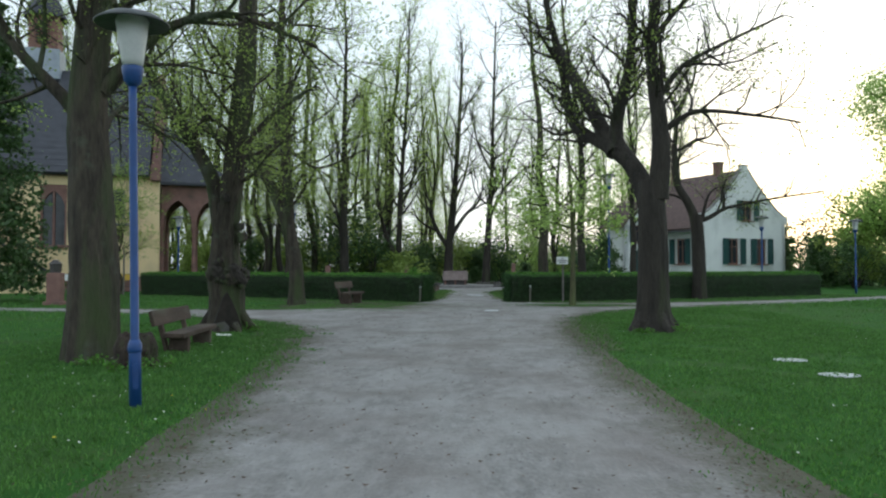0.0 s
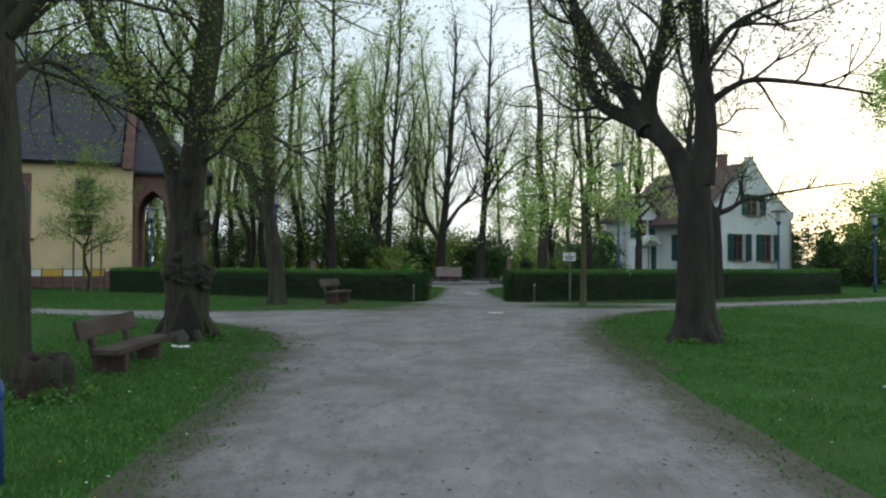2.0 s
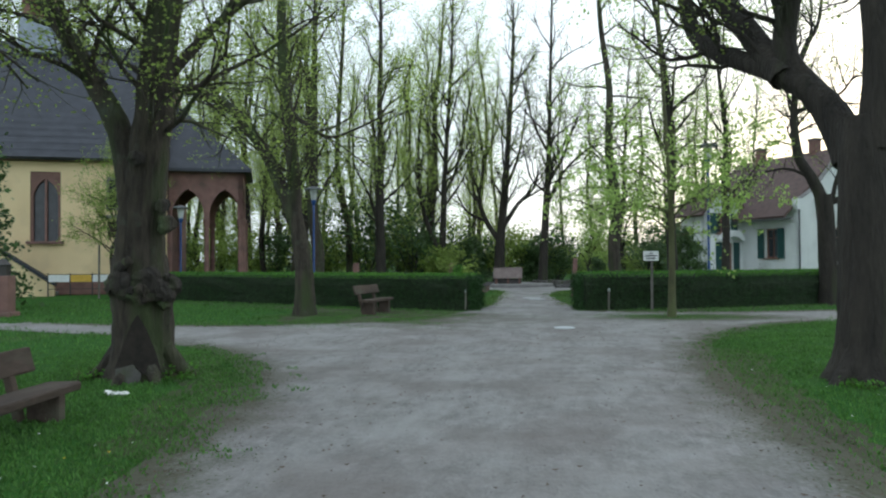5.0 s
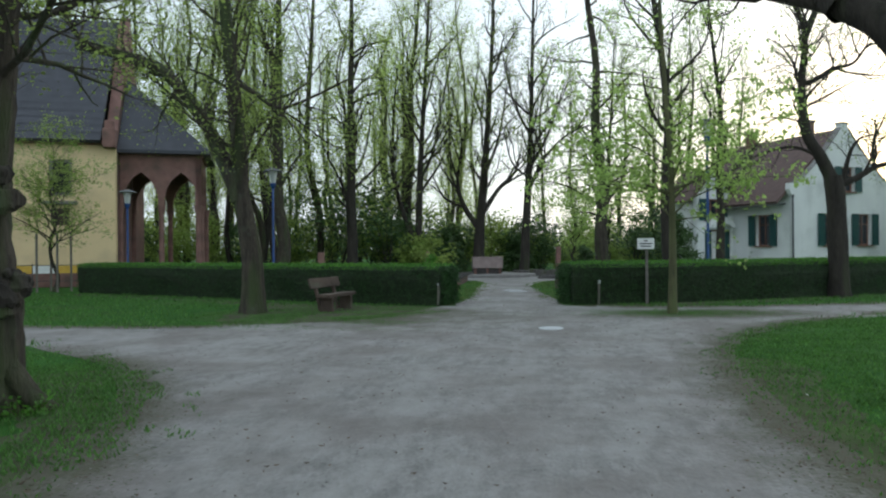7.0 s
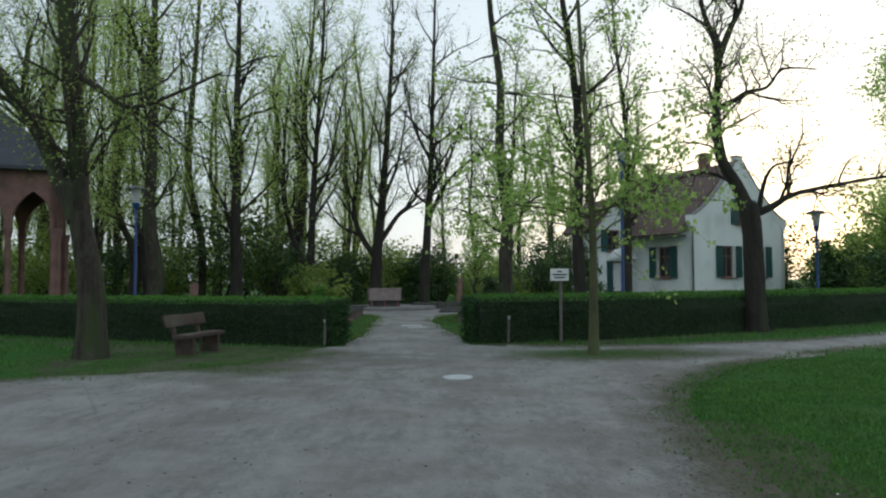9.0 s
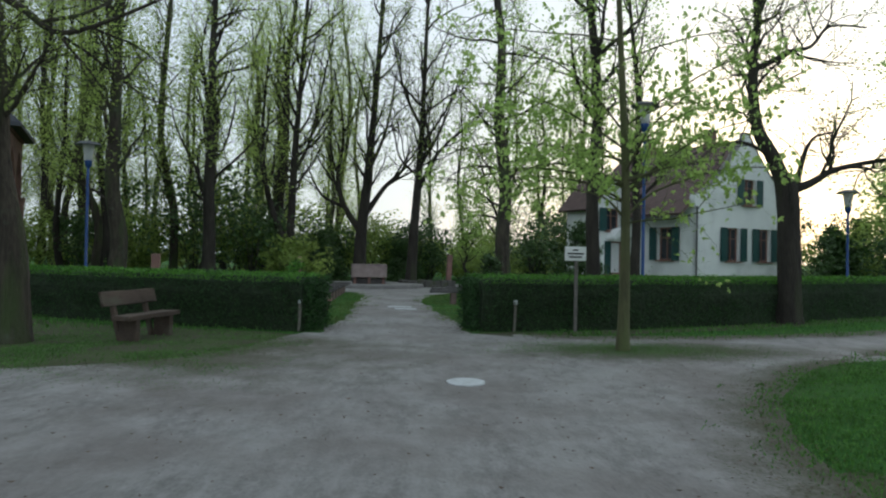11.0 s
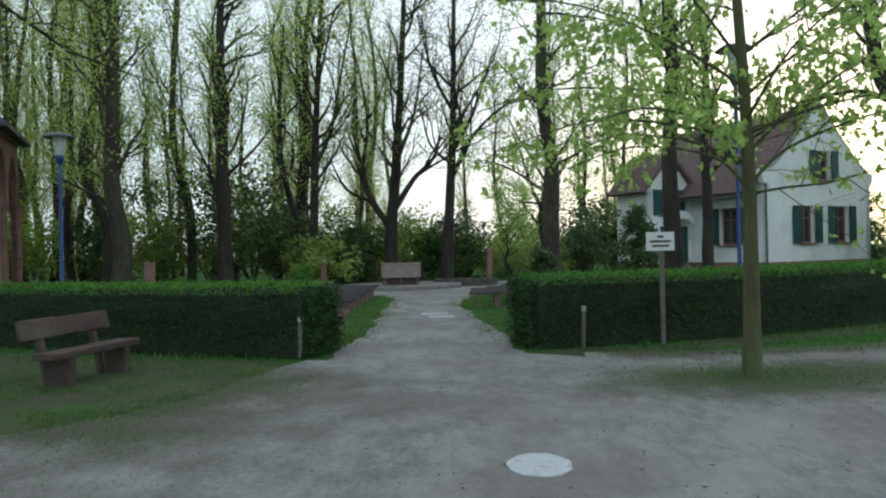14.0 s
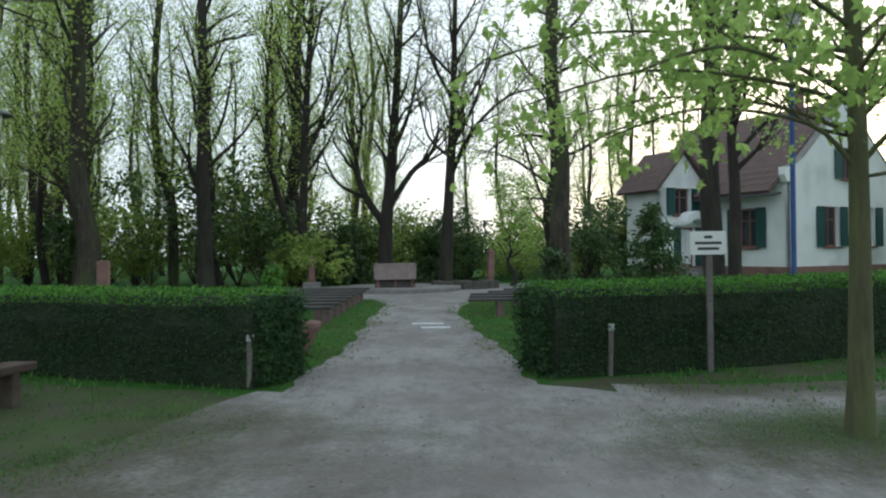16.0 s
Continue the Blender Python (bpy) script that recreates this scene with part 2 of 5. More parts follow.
def part(name, bm, mat, parent=None, label="", smooth=False):
    me = bpy.data.meshes.new(name)
    bm.normal_update()
    bm.to_mesh(me)
    bm.free()
    me.materials.append(mat)
    if smooth:
        me.shade_smooth()
    ob = new(name, me)
    if parent is not None:
        ob.parent = parent
    if label:
        ob["label"] = label
    return ob


def thing(name, m, label, category, group="", kind=""):
    ob = new(name)
    ob.matrix_world = m
    return tagged(ob, label, category, group, kind)


def box(bm, size, m=Matrix(), bevel=0.0):
    r = bmesh.ops.create_cube(bm, size=1.0, matrix=m @ Matrix.Diagonal((*size, 1)))
    if bevel:
        es = list({e for v in r["verts"] for e in v.link_edges})
        bmesh.ops.bevel(bm, geom=es, offset=bevel, segments=2, affect="EDGES", profile=0.6)
    return bm


def bx(size, at=(0, 0, 0), bevel=0.0, rot=(0, 0, 0)):
    return box(bmesh.new(), size, pose(*at, *rot), bevel)


def lathe(profile, n=20, wobble=0.0, rng=None):
    """A body turned round z from (radius, height) pairs."""
    bm = bmesh.new()
    rings = []
    for r, z in profile:
        rings.append([bm.verts.new((r * math.cos(2 * math.pi * i / n) * (1 + (rng.uniform(-wobble, wobble) if rng else 0)),
                                    r * math.sin(2 * math.pi * i / n) * (1 + (rng.uniform(-wobble, wobble) if rng else 0)), z)) for i in range(n)])
    for a, b in zip(rings, rings[1:]):
        for i in range(n):
            bm.faces.new((a[i], a[(i + 1) % n], b[(i + 1) % n], b[i]))
    bm.faces.new(rings[0][::-1])
    bm.faces.new(rings[-1])
    return bm


def shape(outline, depth, m=Matrix()):
    """A flat outline in x, z given thickness along y, from 0 to depth."""
    bm = bmesh.new()
    front = [bm.verts.new(m @ Vector((x, 0, z))) for x, z in outline]
    back = [bm.verts.new(m @ Vector((x, depth, z))) for x, z in outline]
    bm.faces.new(front)
    bm.faces.new(back[::-1])
    for i in range(len(outline)):
        j = (i + 1) % len(outline)
        bm.faces.new((front[j], front[i], back[i], back[j]))
    bmesh.ops.recalc_face_normals(bm, faces=bm.faces)
    return bm


# ---- trees ----
class Growth:
    """Collects tapered tubes and leaves as plain lists."""

    def __init__(self, seed):
        self.rng = random.Random(seed)
        self.v, self.f = [], []
        self.lv, self.lf = [], []
        self.maple = False

    def tube(self, pts, radii, sides, lumps=0.0, ridge=0.0):
        base = len(self.v)
        rng = self.rng
        for i, p in enumerate(pts):
            d = (pts[min(i + 1, len(pts) - 1)] - pts[max(i - 1, 0)]).normalized()
            if i == 0:
                a = d.orthogonal().normalized() if abs(d.z) < 0.9 else (Vector((1, 0, 0)) - d * d.x).normalized()
            else:
                a = (a - d * a.dot(d)).normalized()
            b = d.cross(a)
            for k in range(sides):
                w = 2 * math.pi * k / sides
                r = radii[i] * (1 + (rng.uniform(-lumps, lumps) if lumps else 0))
                if ridge:
                    u = Vector((math.cos(w), math.sin(w), p.z * 0.22))
                    r *= 1 + ridge * (1.4 * noise.noise(u * 1.7) + 1.2 * noise.noise(u * 4.5) + 0.5 * (-1) ** k)
                self.v.append(p + (a * math.cos(w) + b * math.sin(w)) * r)
        for i in range(len(pts) - 1):
            for k in range(sides):
                q = base + i * sides
                self.f.append((q + k, q + (k + 1) % sides, q + sides + (k + 1) % sides, q + sides + k))

    def wander(self, start, way, length, steps, bend, lift):
        pts, p, d = [start.copy()], start.copy(), way.normalized()
        rng = self.rng
        for _ in range(steps):
            d = (d + Vector((rng.uniform(-1, 1), rng.uniform(-1, 1), rng.uniform(-1, 1))) * bend + Vector((0, 0, lift))).normalized()
            p = p + d * (length / steps)
            pts.append(p.copy())
        return pts

    def leaf(self, p, size, droop=0.0):
        rng = self.rng
        a = Vector((rng.uniform(-1, 1), rng.uniform(-1, 1), rng.uniform(-0.5, 0.5) - droop)).normalized()
        b = a.cross(Vector((rng.uniform(-1, 1), rng.uniform(-1, 1), rng.uniform(-1, 1)))).normalized()
        s = size * rng.uniform(0.6, 1.3)
        i = len(self.lv)
        self.lv += [p, p + a * s * 0.5 + b * s * 0.34, p + a * s, p + a * s * 0.5 - b * s * 0.34]
        self.lf.append((i, i + 1, i + 2, i + 3))

    def lobed(self, p, size, droop=0.0):
        """A maple leaf of three lobes in one drooping plane."""
        rng = self.rng
        a = Vector((rng.uniform(-1, 1), rng.uniform(-1, 1), rng.uniform(-0.4, 0.3) - droop)).normalized()
        n = a.cross(Vector((rng.uniform(-1, 1), rng.uniform(-1, 1), rng.uniform(-0.3, 0.3)))).normalized()
        s = size * rng.uniform(0.6, 1.25)
        for ang, k in ((0, 1.0), (0.85, 0.8), (-0.85, 0.8)):
            d = a * math.cos(ang) + n * math.sin(ang)
            e = n * math.cos(ang) - a * math.sin(ang)
            i = len(self.lv)
            self.lv += [p, p + d * s * k * 0.5 + e * s * 0.24, p + d * s * k, p + d * s * k * 0.5 - e * s * 0.24]
            self.lf.append((i, i + 1, i + 2, i + 3))

    def spray(self, pts, count, size, spread, droop=0.0):
        rng = self.rng
        for _ in range(count):
            k = rng.uniform(0.25, 1) * (len(pts) - 1)
            i = min(int(k), len(pts) - 2)
            p = pts[i].lerp(pts[i + 1], k - i)
            (self.lobed if self.maple else self.leaf)(p + Vector((rng.gauss(0, spread), rng.gauss(0, spread), rng.gauss(0, spread) * 0.7)), size, droop)

    def fork(self, pts, r0, r1, level, o):
        """Branches off a limb, and twigs and leaves off those."""
        rng = self.rng
        length = sum((b - a).length for a, b in zip(pts, pts[1:]))
        n = max(1, int(o["density"][level] * length))
        for j in range(n):
            s = o["from"][level] + (1 - o["from"][level]) * (j + rng.random()) / n
            k = min(s, 0.999) * (len(pts) - 1)
            i = int(k)
            p = pts[i].lerp(pts[i + 1], k - i)
            d = (pts[i + 1] - pts[i]).normalized()
            side = d.orthogonal().normalized()
            side.rotate(Matrix.Rotation(rng.uniform(0, 2 * math.pi), 3, d))
            ang = radians(rng.uniform(*o["angle"][level]))
            way = d * math.cos(ang) + side * math.sin(ang)
            way.z += o["rise"][level]
            ln = o["length"][level] * rng.uniform(0.55, 1.25) * (1.15 - 0.6 * s)
            r = min((r0 + (r1 - r0) * s) * 0.6, o["thick"][level])
            steps = (5, 4 if o["levels"] > 2 else 2, 3)[level]
            bp = self.wander(p, way, ln, steps, o["bend"], o["lift"][level])
            tip = r * 0.25
            self.tube(bp, [r + (tip - r) * q / steps for q in range(steps + 1)], (5, 4, 3)[level])
            if level + 1 < o["levels"]:
                self.fork(bp, r, tip, level + 1, o)
            if level + 1 >= o["leafy"]:
                self.spray(bp, max(1, int(o["leaves"] * ln * rng.uniform(0.4, 1.6))) if o["leaves"] else 0, o["leaf"], o["spread"], o["droop"])


LOOSE = dict(density=(2.2, 3.2, 4.5), angle=((30, 75), (25, 70), (20, 70)), rise=(0.15, 0.1, 0.0), length=(3.0, 1.4, 0.65), thick=(0.08, 0.024, 0.007), bend=0.22, lift=(0.05, 0.03, 0.0), levels=3,
             leafy=2, leaves=5, leaf=0.075, spread=0.10, droop=0.1)
LOOSE["from"] = (0.3, 0.15, 0.1)


def V(*c):
    return Vector(c)


def finish_tree(name, g, at, bark, leafmat, label, category="tree", group="", turn=0.0, lean=0.0):
    t = thing(name, pose(*at, lean, 0, turn), label, category, group)
    mesh_object("trunk", g.v, g.f, M[bark], t, smooth=True)
    if g.lf:
        mesh_object("crown", g.lv, g.lf, M[leafmat], t)
    return t


def smooth_line(pts, per=4):
    out = []
    n = len(pts)
    for i in range(n - 1):
        p0, p1, p2, p3 = pts[max(i - 1, 0)], pts[i], pts[i + 1], pts[min(i + 2, n - 1)]
        for q in range(per):
            t = q / per
            out.append(0.5 * (2 * p1 + (p2 - p0) * t + (2 * p0 - 5 * p1 + 4 * p2 - p3) * t * t + (3 * p1 - p0 - 3 * p2 + p3) * t ** 3))
    out.append(pts[-1])
    return out


def limb_tree(name, seed, at, limbs, bark, leafmat, label, opts, flare=1.5, sides=26, lumps=0.05, swell=None, ridge=0.055):
    """A tree whose main limbs follow given lines: (points, radius at foot, radius at tip, branches or not)."""
    g = Growth(seed)
    g.maple = "maple" in name
    for n, (pts, r0, r1, grows) in enumerate(limbs):
        line = smooth_line([Vector(p) for p in pts], 7 if n == 0 else 4)
        k = len(line) - 1
        radii = [r0 + (r1 - r0) * (i / k) ** 0.8 for i in range(k + 1)]
        if n == 0:
            radii = [r * (1 + (flare - 1) * math.exp(-max(p.z, 0) / 0.28)) for r, p in zip(radii, line)]
        if n == 0 and swell:
            radii = [r * (1 + swell[1] * math.exp(-((p.z - swell[0]) / 0.5) ** 2)) for r, p in zip(radii, line)]
        g.tube(line, radii, sides if n == 0 else 12, lumps * 0.5, ridge if r0 > 0.125 else 0)
        if grows:
            g.fork(line, r0, r1, 1 if grows == "light" else 0, {**opts, "leaves": opts["leaves"] * (opts.get("fuller", 1) if grows == "light" else 1)})
    if flare > 1.3:
        for i in range(7):
            a = g.rng.uniform(0, 6.28)
            r = limbs[0][1]
            d = V(math.cos(a), math.sin(a), 0)
            g.tube([d * r * 0.7 + V(0, 0, 0.45), d * r * 1.35 + V(0, 0, 0.12), d * r * 2.1 + V(0, 0, -0.06)], [r * 0.32, r * 0.26, r * 0.1], 7, 0.1)
    return finish_tree(name, g, at, bark, leafmat, label)


def opts(**k):
    o = dict(LOOSE)
    o.update(k)
    return o



# ---- ground, road and paths ----
def sheet(name, outline, z, mat, label, rough_edge=0.12, seed=1, step=0.12):
    """A flat patch with an uneven edge."""
    rng = random.Random(seed)
    pts = [Vector((x, y, 0)) for x, y in outline]
    edge = []
    for a, b in zip(pts, pts[1:] + pts[:1]):
        k = max(1, int((b - a).length / step))
        nrm = (b - a).cross(V(0, 0, 1)).normalized()
        for i in range(k):
            q = a.lerp(b, i / k)
            edge.append(q + nrm * rough_edge * (2.2 * noise.noise(q * 0.9 + V(seed, 0, 0)) + 1.2 * noise.noise(q * 3.3 + V(0, seed, 0))))
    bm = bmesh.new()
    f = bm.faces.new([bm.verts.new((p.x, p.y, z)) for p in edge])
    f.normal_update()
    if f.normal.z < 0:
        f.normal_flip()
    bmesh.ops.triangulate(bm, faces=bm.faces[:])
    ob = part(name, bm, mat)
    return tagged(ob, label, name.split("_")[0], kind="structure")


ground = part("ground", bmesh.new(), M["lawn"])
bm = bmesh.new()
bmesh.ops.create_grid(bm, x_segments=60, y_segments=60, size=1200)
bm.to_mesh(ground.data)
bm.free()
tagged(ground, "mown green lawn with bare and mossy patches", "ground", kind="structure")

ROAD_L = [(-1.0, -12), (-1.2, 2), (-1.5, 5.6), (-1.8, 8), (-2.2, 10.5), (-2.7, 13), (-3.2, 15.3), (-4.1, 17.2), (-5.6, 19.1), (-8.5, 21.2), (-12.5, 22.2), (-22, 23.6)]
STRIP_L = [(-22, 24.8), (-13.4, 23.9), (-8.2, 23.5), (-5.3, 24.0), (-3.7, 24.9), (-2.7, 26.2), (-2.1, 28.3)]
INNER_L = [(-1.7, 29.4), (-1.7, 30.9), (-1.5, 32.6), (-1.7, 38.8), (-1.7, 43.4), (-2.4, 46.5), (-5.5, 47.5), (-7.5, 51), (-7, 56), (-3, 59)]
INNER_R = [(3.5, 58), (8, 59.5), (14, 60), (14, 58), (6, 56), (3.4, 52), (2.2, 47.6), (0.9, 45.0), (0.45, 41.1), (0.8, 36), (1.3, 31.8), (1.35, 29.8)]
STRIP_R = [(2.2, 29.3), (4.4, 29.2), (6.6, 29.6), (9.9, 30.6), (14, 33.0), (24, 40.5), (60, 60)]
ROAD_R = [(60, 57.5), (24, 38.3), (14, 30.6), (9.0, 27.7), (6.2, 25.6), (4.4, 23.2), (3.3, 20.6), (2.75, 17), (2.7, 13), (2.8, 8.4), (2.95, 5.9), (3.1, 3), (3.2, -12)]
sheet("road", ROAD_L + STRIP_L + INNER_L + INNER_R + STRIP_R + ROAD_R, 0.008, M["gravel"], "pale grey compacted gravel path with wheel tracks", 0.06, 3)


def strip_of(name, outline, z, mat, label, seed):
    return sheet(name, outline, z, mat, label, 0.15, seed)


# bare soil along the hedge foot and round the young tree
strip_of("soil_1", [(-2.05, 29.3), (-5.6, 30.3), (-10, 32.3), (-17, 35.6), (-17, 35.0), (-10, 31.6), (-7.6, 29.6), (-7.2, 26.5), (-6.3, 24.4), (-5.3, 23.95), (-3.7, 24.8), (-2.65, 26.15), (-2.0, 28.3)], 0.004, M["soil"], "bare brown soil along the hedge foot", 11)
strip_of("soil_2", [(1.5, 29.9), (5.4, 31.2), (10.4, 33.9), (18, 38.4), (18.4, 37.9), (10.6, 33.1), (5.6, 30.5), (2.0, 29.3)], 0.004, M["soil"], "bare brown soil along the hedge foot", 12)
strip_of("soil_3", [(-2.5, 12), (-3.1, 14.6), (-3.9, 16.6), (-5.2, 18.4), (-6, 18), (-4.6, 16.2), (-3.9, 14), (-3.2, 11.8)], 0.005, M["soil"], "worn brown edge of the lawn", 14)
strip_of("soil_4", [(3.1, 20), (2.7, 16.6), (2.75, 12), (3.3, 12.4), (3.5, 16.5), (4.0, 19.8)], 0.005, M["soil"], "worn brown edge of the lawn", 15)


def wear(ob, values):
    a = ob.data.attributes.new("soil_wear", "FLOAT", "POINT")
    a.data.foreach_set("value", values)


def margin(name, line, rows, label, z=0.012, ends=8):
    """Gravel along the lawn, soiled most at the grass: rows of (metres into the road, wear)."""
    pts = smooth_line([Vector((x, y, 0)) for x, y in line], 8)
    v, f, w = [], [], []
    k = len(rows)
    for i, p in enumerate(pts):
        d = (pts[min(i + 1, len(pts) - 1)] - pts[max(i - 1, 0)]).normalized()
        into = V(d.y, -d.x, 0)
        fade = min(1, i / ends, (len(pts) - 1 - i) / ends)
        for j, (off, amount) in enumerate(rows):
            q = p + into * (off * (1 + 0.35 * noise.noise(p * 0.6)))
            v.append((q.x, q.y, (0.006, z, z)[j] if j < 3 else z if j < k - 2 else (0.0092, 0.002)[j - k + 2]))
            w.append(amount * fade)
        if i:
            f += [((i - 1) * k + j, i * k + j, i * k + j + 1, (i - 1) * k + j + 1) for j in range(k - 1)]
    ob = mesh_object(name, v, [q[::-1] for q in f], M["gravel"])
    ob.data.update()
    if ob.data.polygons[0].normal.z < 0:
        ob.data.flip_normals()
    wear(ob, w)
    tagged(ob, label, "path edge", kind="structure")


rows = ((-0.24, 0.85), (-0.12, 0.85), (0.05, 0.7), (0.3, 0.45), (0.7, 0.2), (1.3, 0.0), (1.5, 0.0))
margin("margin_1", ROAD_L[:-2], rows, "gravel edge worn into the lawn with soil and moss")
margin("margin_6", STRIP_L[1:4], ((-0.4, 0.9), (-0.2, 0.9), (0.1, 0.6), (0.4, 0.2), (0.7, 0.0), (0.8, 0.0)), "gravel edge worn into the lawn before the hedge", 0.014, 4)
margin("margin_2", STRIP_L[3:] + INNER_L[:1], ((-0.3, 0.8), (-0.15, 0.8), (0.3, 0.75), (0.9, 0.6), (1.8, 0.4), (3.4, 0.22), (4.6, 0.0), (4.8, 0.0)), "gravel edge worn into the soil before the hedge", 0.016, 10)
margin("margin_5", STRIP_R[:5], ((-0.5, 0.9), (-0.3, 0.9), (0.1, 0.65), (0.5, 0.25), (1.0, 0.0), (1.2, 0.0)), "gravel edge worn into the grass before the hedge", 0.016, 3)
margin("margin_3", ROAD_R[2:], rows, "gravel edge worn into the lawn with soil and moss")
# worn earth round the foot of the young maple
v, f, w = [(4.3, 27.2, 0.022)], [], [0.95]
for q, amount, z in ((0.33, 0.8, 0.021), (0.68, 0.42, 0.019), (1.0, 0.0, 0.0092), (1.06, 0.0, 0.002)):
    for i in range(40):
        a = i * 2 * math.pi / 40
        s = q * (1 + 0.2 * noise.noise(V(math.cos(a), math.sin(a), 4)))
        v.append((4.5 + 3.9 * s * math.cos(a), 27.2 + (1.75 * math.sin(a) + 0.25 * math.cos(a)) * s, z))
        w.append(amount)
f = [(0, 1 + i, 1 + (i + 1) % 40) for i in range(40)] + [(1 + r + i, 41 + r + i, 41 + r + (i + 1) % 40, 1 + r + (i + 1) % 40) for r in (0, 40, 80) for i in range(40)]
ob = mesh_object("margin_4", v, f, M["gravel"])
wear(ob, w)
tagged(ob, "gravel worn to bare earth round the young maple", "path edge", kind="structure")


# ---- hedges ----
def hedge(name, line, width, height, seed, label):
    rng = random.Random(seed)
    t = thing(name, Matrix(), label, "hedge")
    line = [Vector((x, y, 0)) for x, y in line]
    pts = smooth_line(line, 6)
    v, f = [], []
    section = [(0.0, 0.0), (0.02, 0.3), (-0.04, 0.7), (0.0, 0.92), (0.12, 1.0), (0.5, 1.02), (0.88, 1.0), (1.0, 0.92), (1.04, 0.7), (0.98, 0.3), (1.0, 0.0)]
    k = len(section)
    normals = []
    for i, p in enumerate(pts):
        d = (pts[min(i + 1, len(pts) - 1)] - pts[max(i - 1, 0)]).normalized()
        nrm = V(-d.y, d.x, 0)
        if nrm.y < 0:
            nrm = -nrm
        normals.append(nrm)
        for a, h in section:
            v.append(p + nrm * (a * width + rng.uniform(-0.05, 0.05)) + V(0, 0, h * (height - 0.05) * (1 + rng.uniform(-0.02, 0.02))))
    for i in range(len(pts) - 1):
        for j in range(k - 1):
            q = i * k + j
            f.append((q, q + 1, q + k + 1, q + k))
    f.append(tuple(range(k)))
    f.append(tuple(range((len(pts) - 1) * k, len(pts) * k))[::-1])
    # solid dark core that stands for the shaded inside of the hedge
    mesh_object("body", v, f, M["hedge_inner_shade"], t)
    g, s = Growth(seed), Growth(seed + 1)
    seg = [(a, b, n, (b - a).length) for a, b, n in zip(pts, pts[1:], normals)]
    for a, b, n, ln in seg:
        for _ in range(int(ln * 3300)):
            p = a.lerp(b, rng.random())
            u = rng.random()
            if u < 0.5:
                q, z = -rng.uniform(-0.03, 0.07), height * rng.random() ** 0.8
            elif u < 0.85:
                q, z = rng.uniform(0, width), height + rng.gauss(0.0, 0.025)
            else:
                q, z = width + rng.uniform(-0.03, 0.06), height * rng.random()
            # lighter leaves near the top: shoots, and top light put into the colour
            top = z > height * 0.88
            (s if top and rng.random() < 0.8 else g).leaf(p + n * q + V(0, 0, max(0.03, z)), 0.036 if not top else 0.045, -0.6 if top else 0.1)
    for end, n, sgn in ((pts[0], normals[0], -1), (pts[-1], normals[-1], 1)):
        d = V(n.y, -n.x, 0) * (1 if sgn * (pts[-1] - pts[0]).dot(V(n.y, -n.x, 0)) > 0 else -1)
        for _ in range(3200):
            z = height * rng.random()
            g.leaf(end + n * rng.uniform(0, width) + d * rng.uniform(-0.03, 0.16) + V(0, 0, max(0.03, z)), 0.05, 0.1)
    mesh_object("foliage", g.lv, g.lf, M["leaf_hedge"], t)
    mesh_object("lit_top_growth", s.lv, s.lf, M["leaf_shoot"], t, "fresh shoots, light green also for the light on the hedge top")
    return t


hedge("hedge", [(-2.1, 29.7), (-5.8, 31.0), (-10.3, 33.1), (-17.4, 36.4)], 1.15, 1.13, 21, "clipped dark green hedge with fresh shoots and painted light on top")
hedge("hedge", [(1.62, 30.2), (5.4, 31.4), (10.5, 34.1), (17.2, 38.1)], 1.15, 1.16, 22, "clipped dark green hedge with fresh shoots and painted light on top")


# ---- near trees ----
near = {**opts(leaves=20.0, leaf=0.056, spread=0.14, thick=(0.045, 0.017, 0.006), bend=0.32), "from": (0.42, 0.15, 0.1)}
limb_tree("big_lime_tree", 31, (-5.2, 10.6, 0), [
    ([(0, 0, -0.1), (0.02, 0, 1.2), (-0.05, 0, 2.6), (-0.12, 0, 4.0), (0.0, 0, 5.6), (0.15, 0.1, 8), (0.1, 0.2, 12), (0.3, 0, 15)], 0.41, 0.16, True),
    ([(-0.1, 0, 3.6), (-0.5, 0, 4.1), (-1.3, -0.2, 5.0), (-2.4, 0, 6.4)], 0.16, 0.04, True),
    ([(0.1, 0, 4.2), (0.9, 0.3, 5.2), (2.0, 0.4, 5.5), (3.4, 0.6, 5.0)], 0.12, 0.03, True),
    ([(0.0, 0.2, 3.6), (-0.2, 1.2, 4.2), (-0.3, 2.4, 4.2), (-0.5, 3.8, 3.7)], 0.06, 0.012, "light"),
    ([(-0.2, 1.2, 4.2), (-0.7, 2.0, 4.4), (-1.2, 3.0, 4.1), (-1.5, 3.6, 3.6)], 0.035, 0.01, "light"),
    ([(-0.1, 0.8, 4.0), (0.2, 1.8, 3.9), (0.4, 2.8, 3.5)], 0.03, 0.01, "light")],
    "bark", "leaf_olive", "old lime tree with thick mossy grooved trunk", near, 1.1)
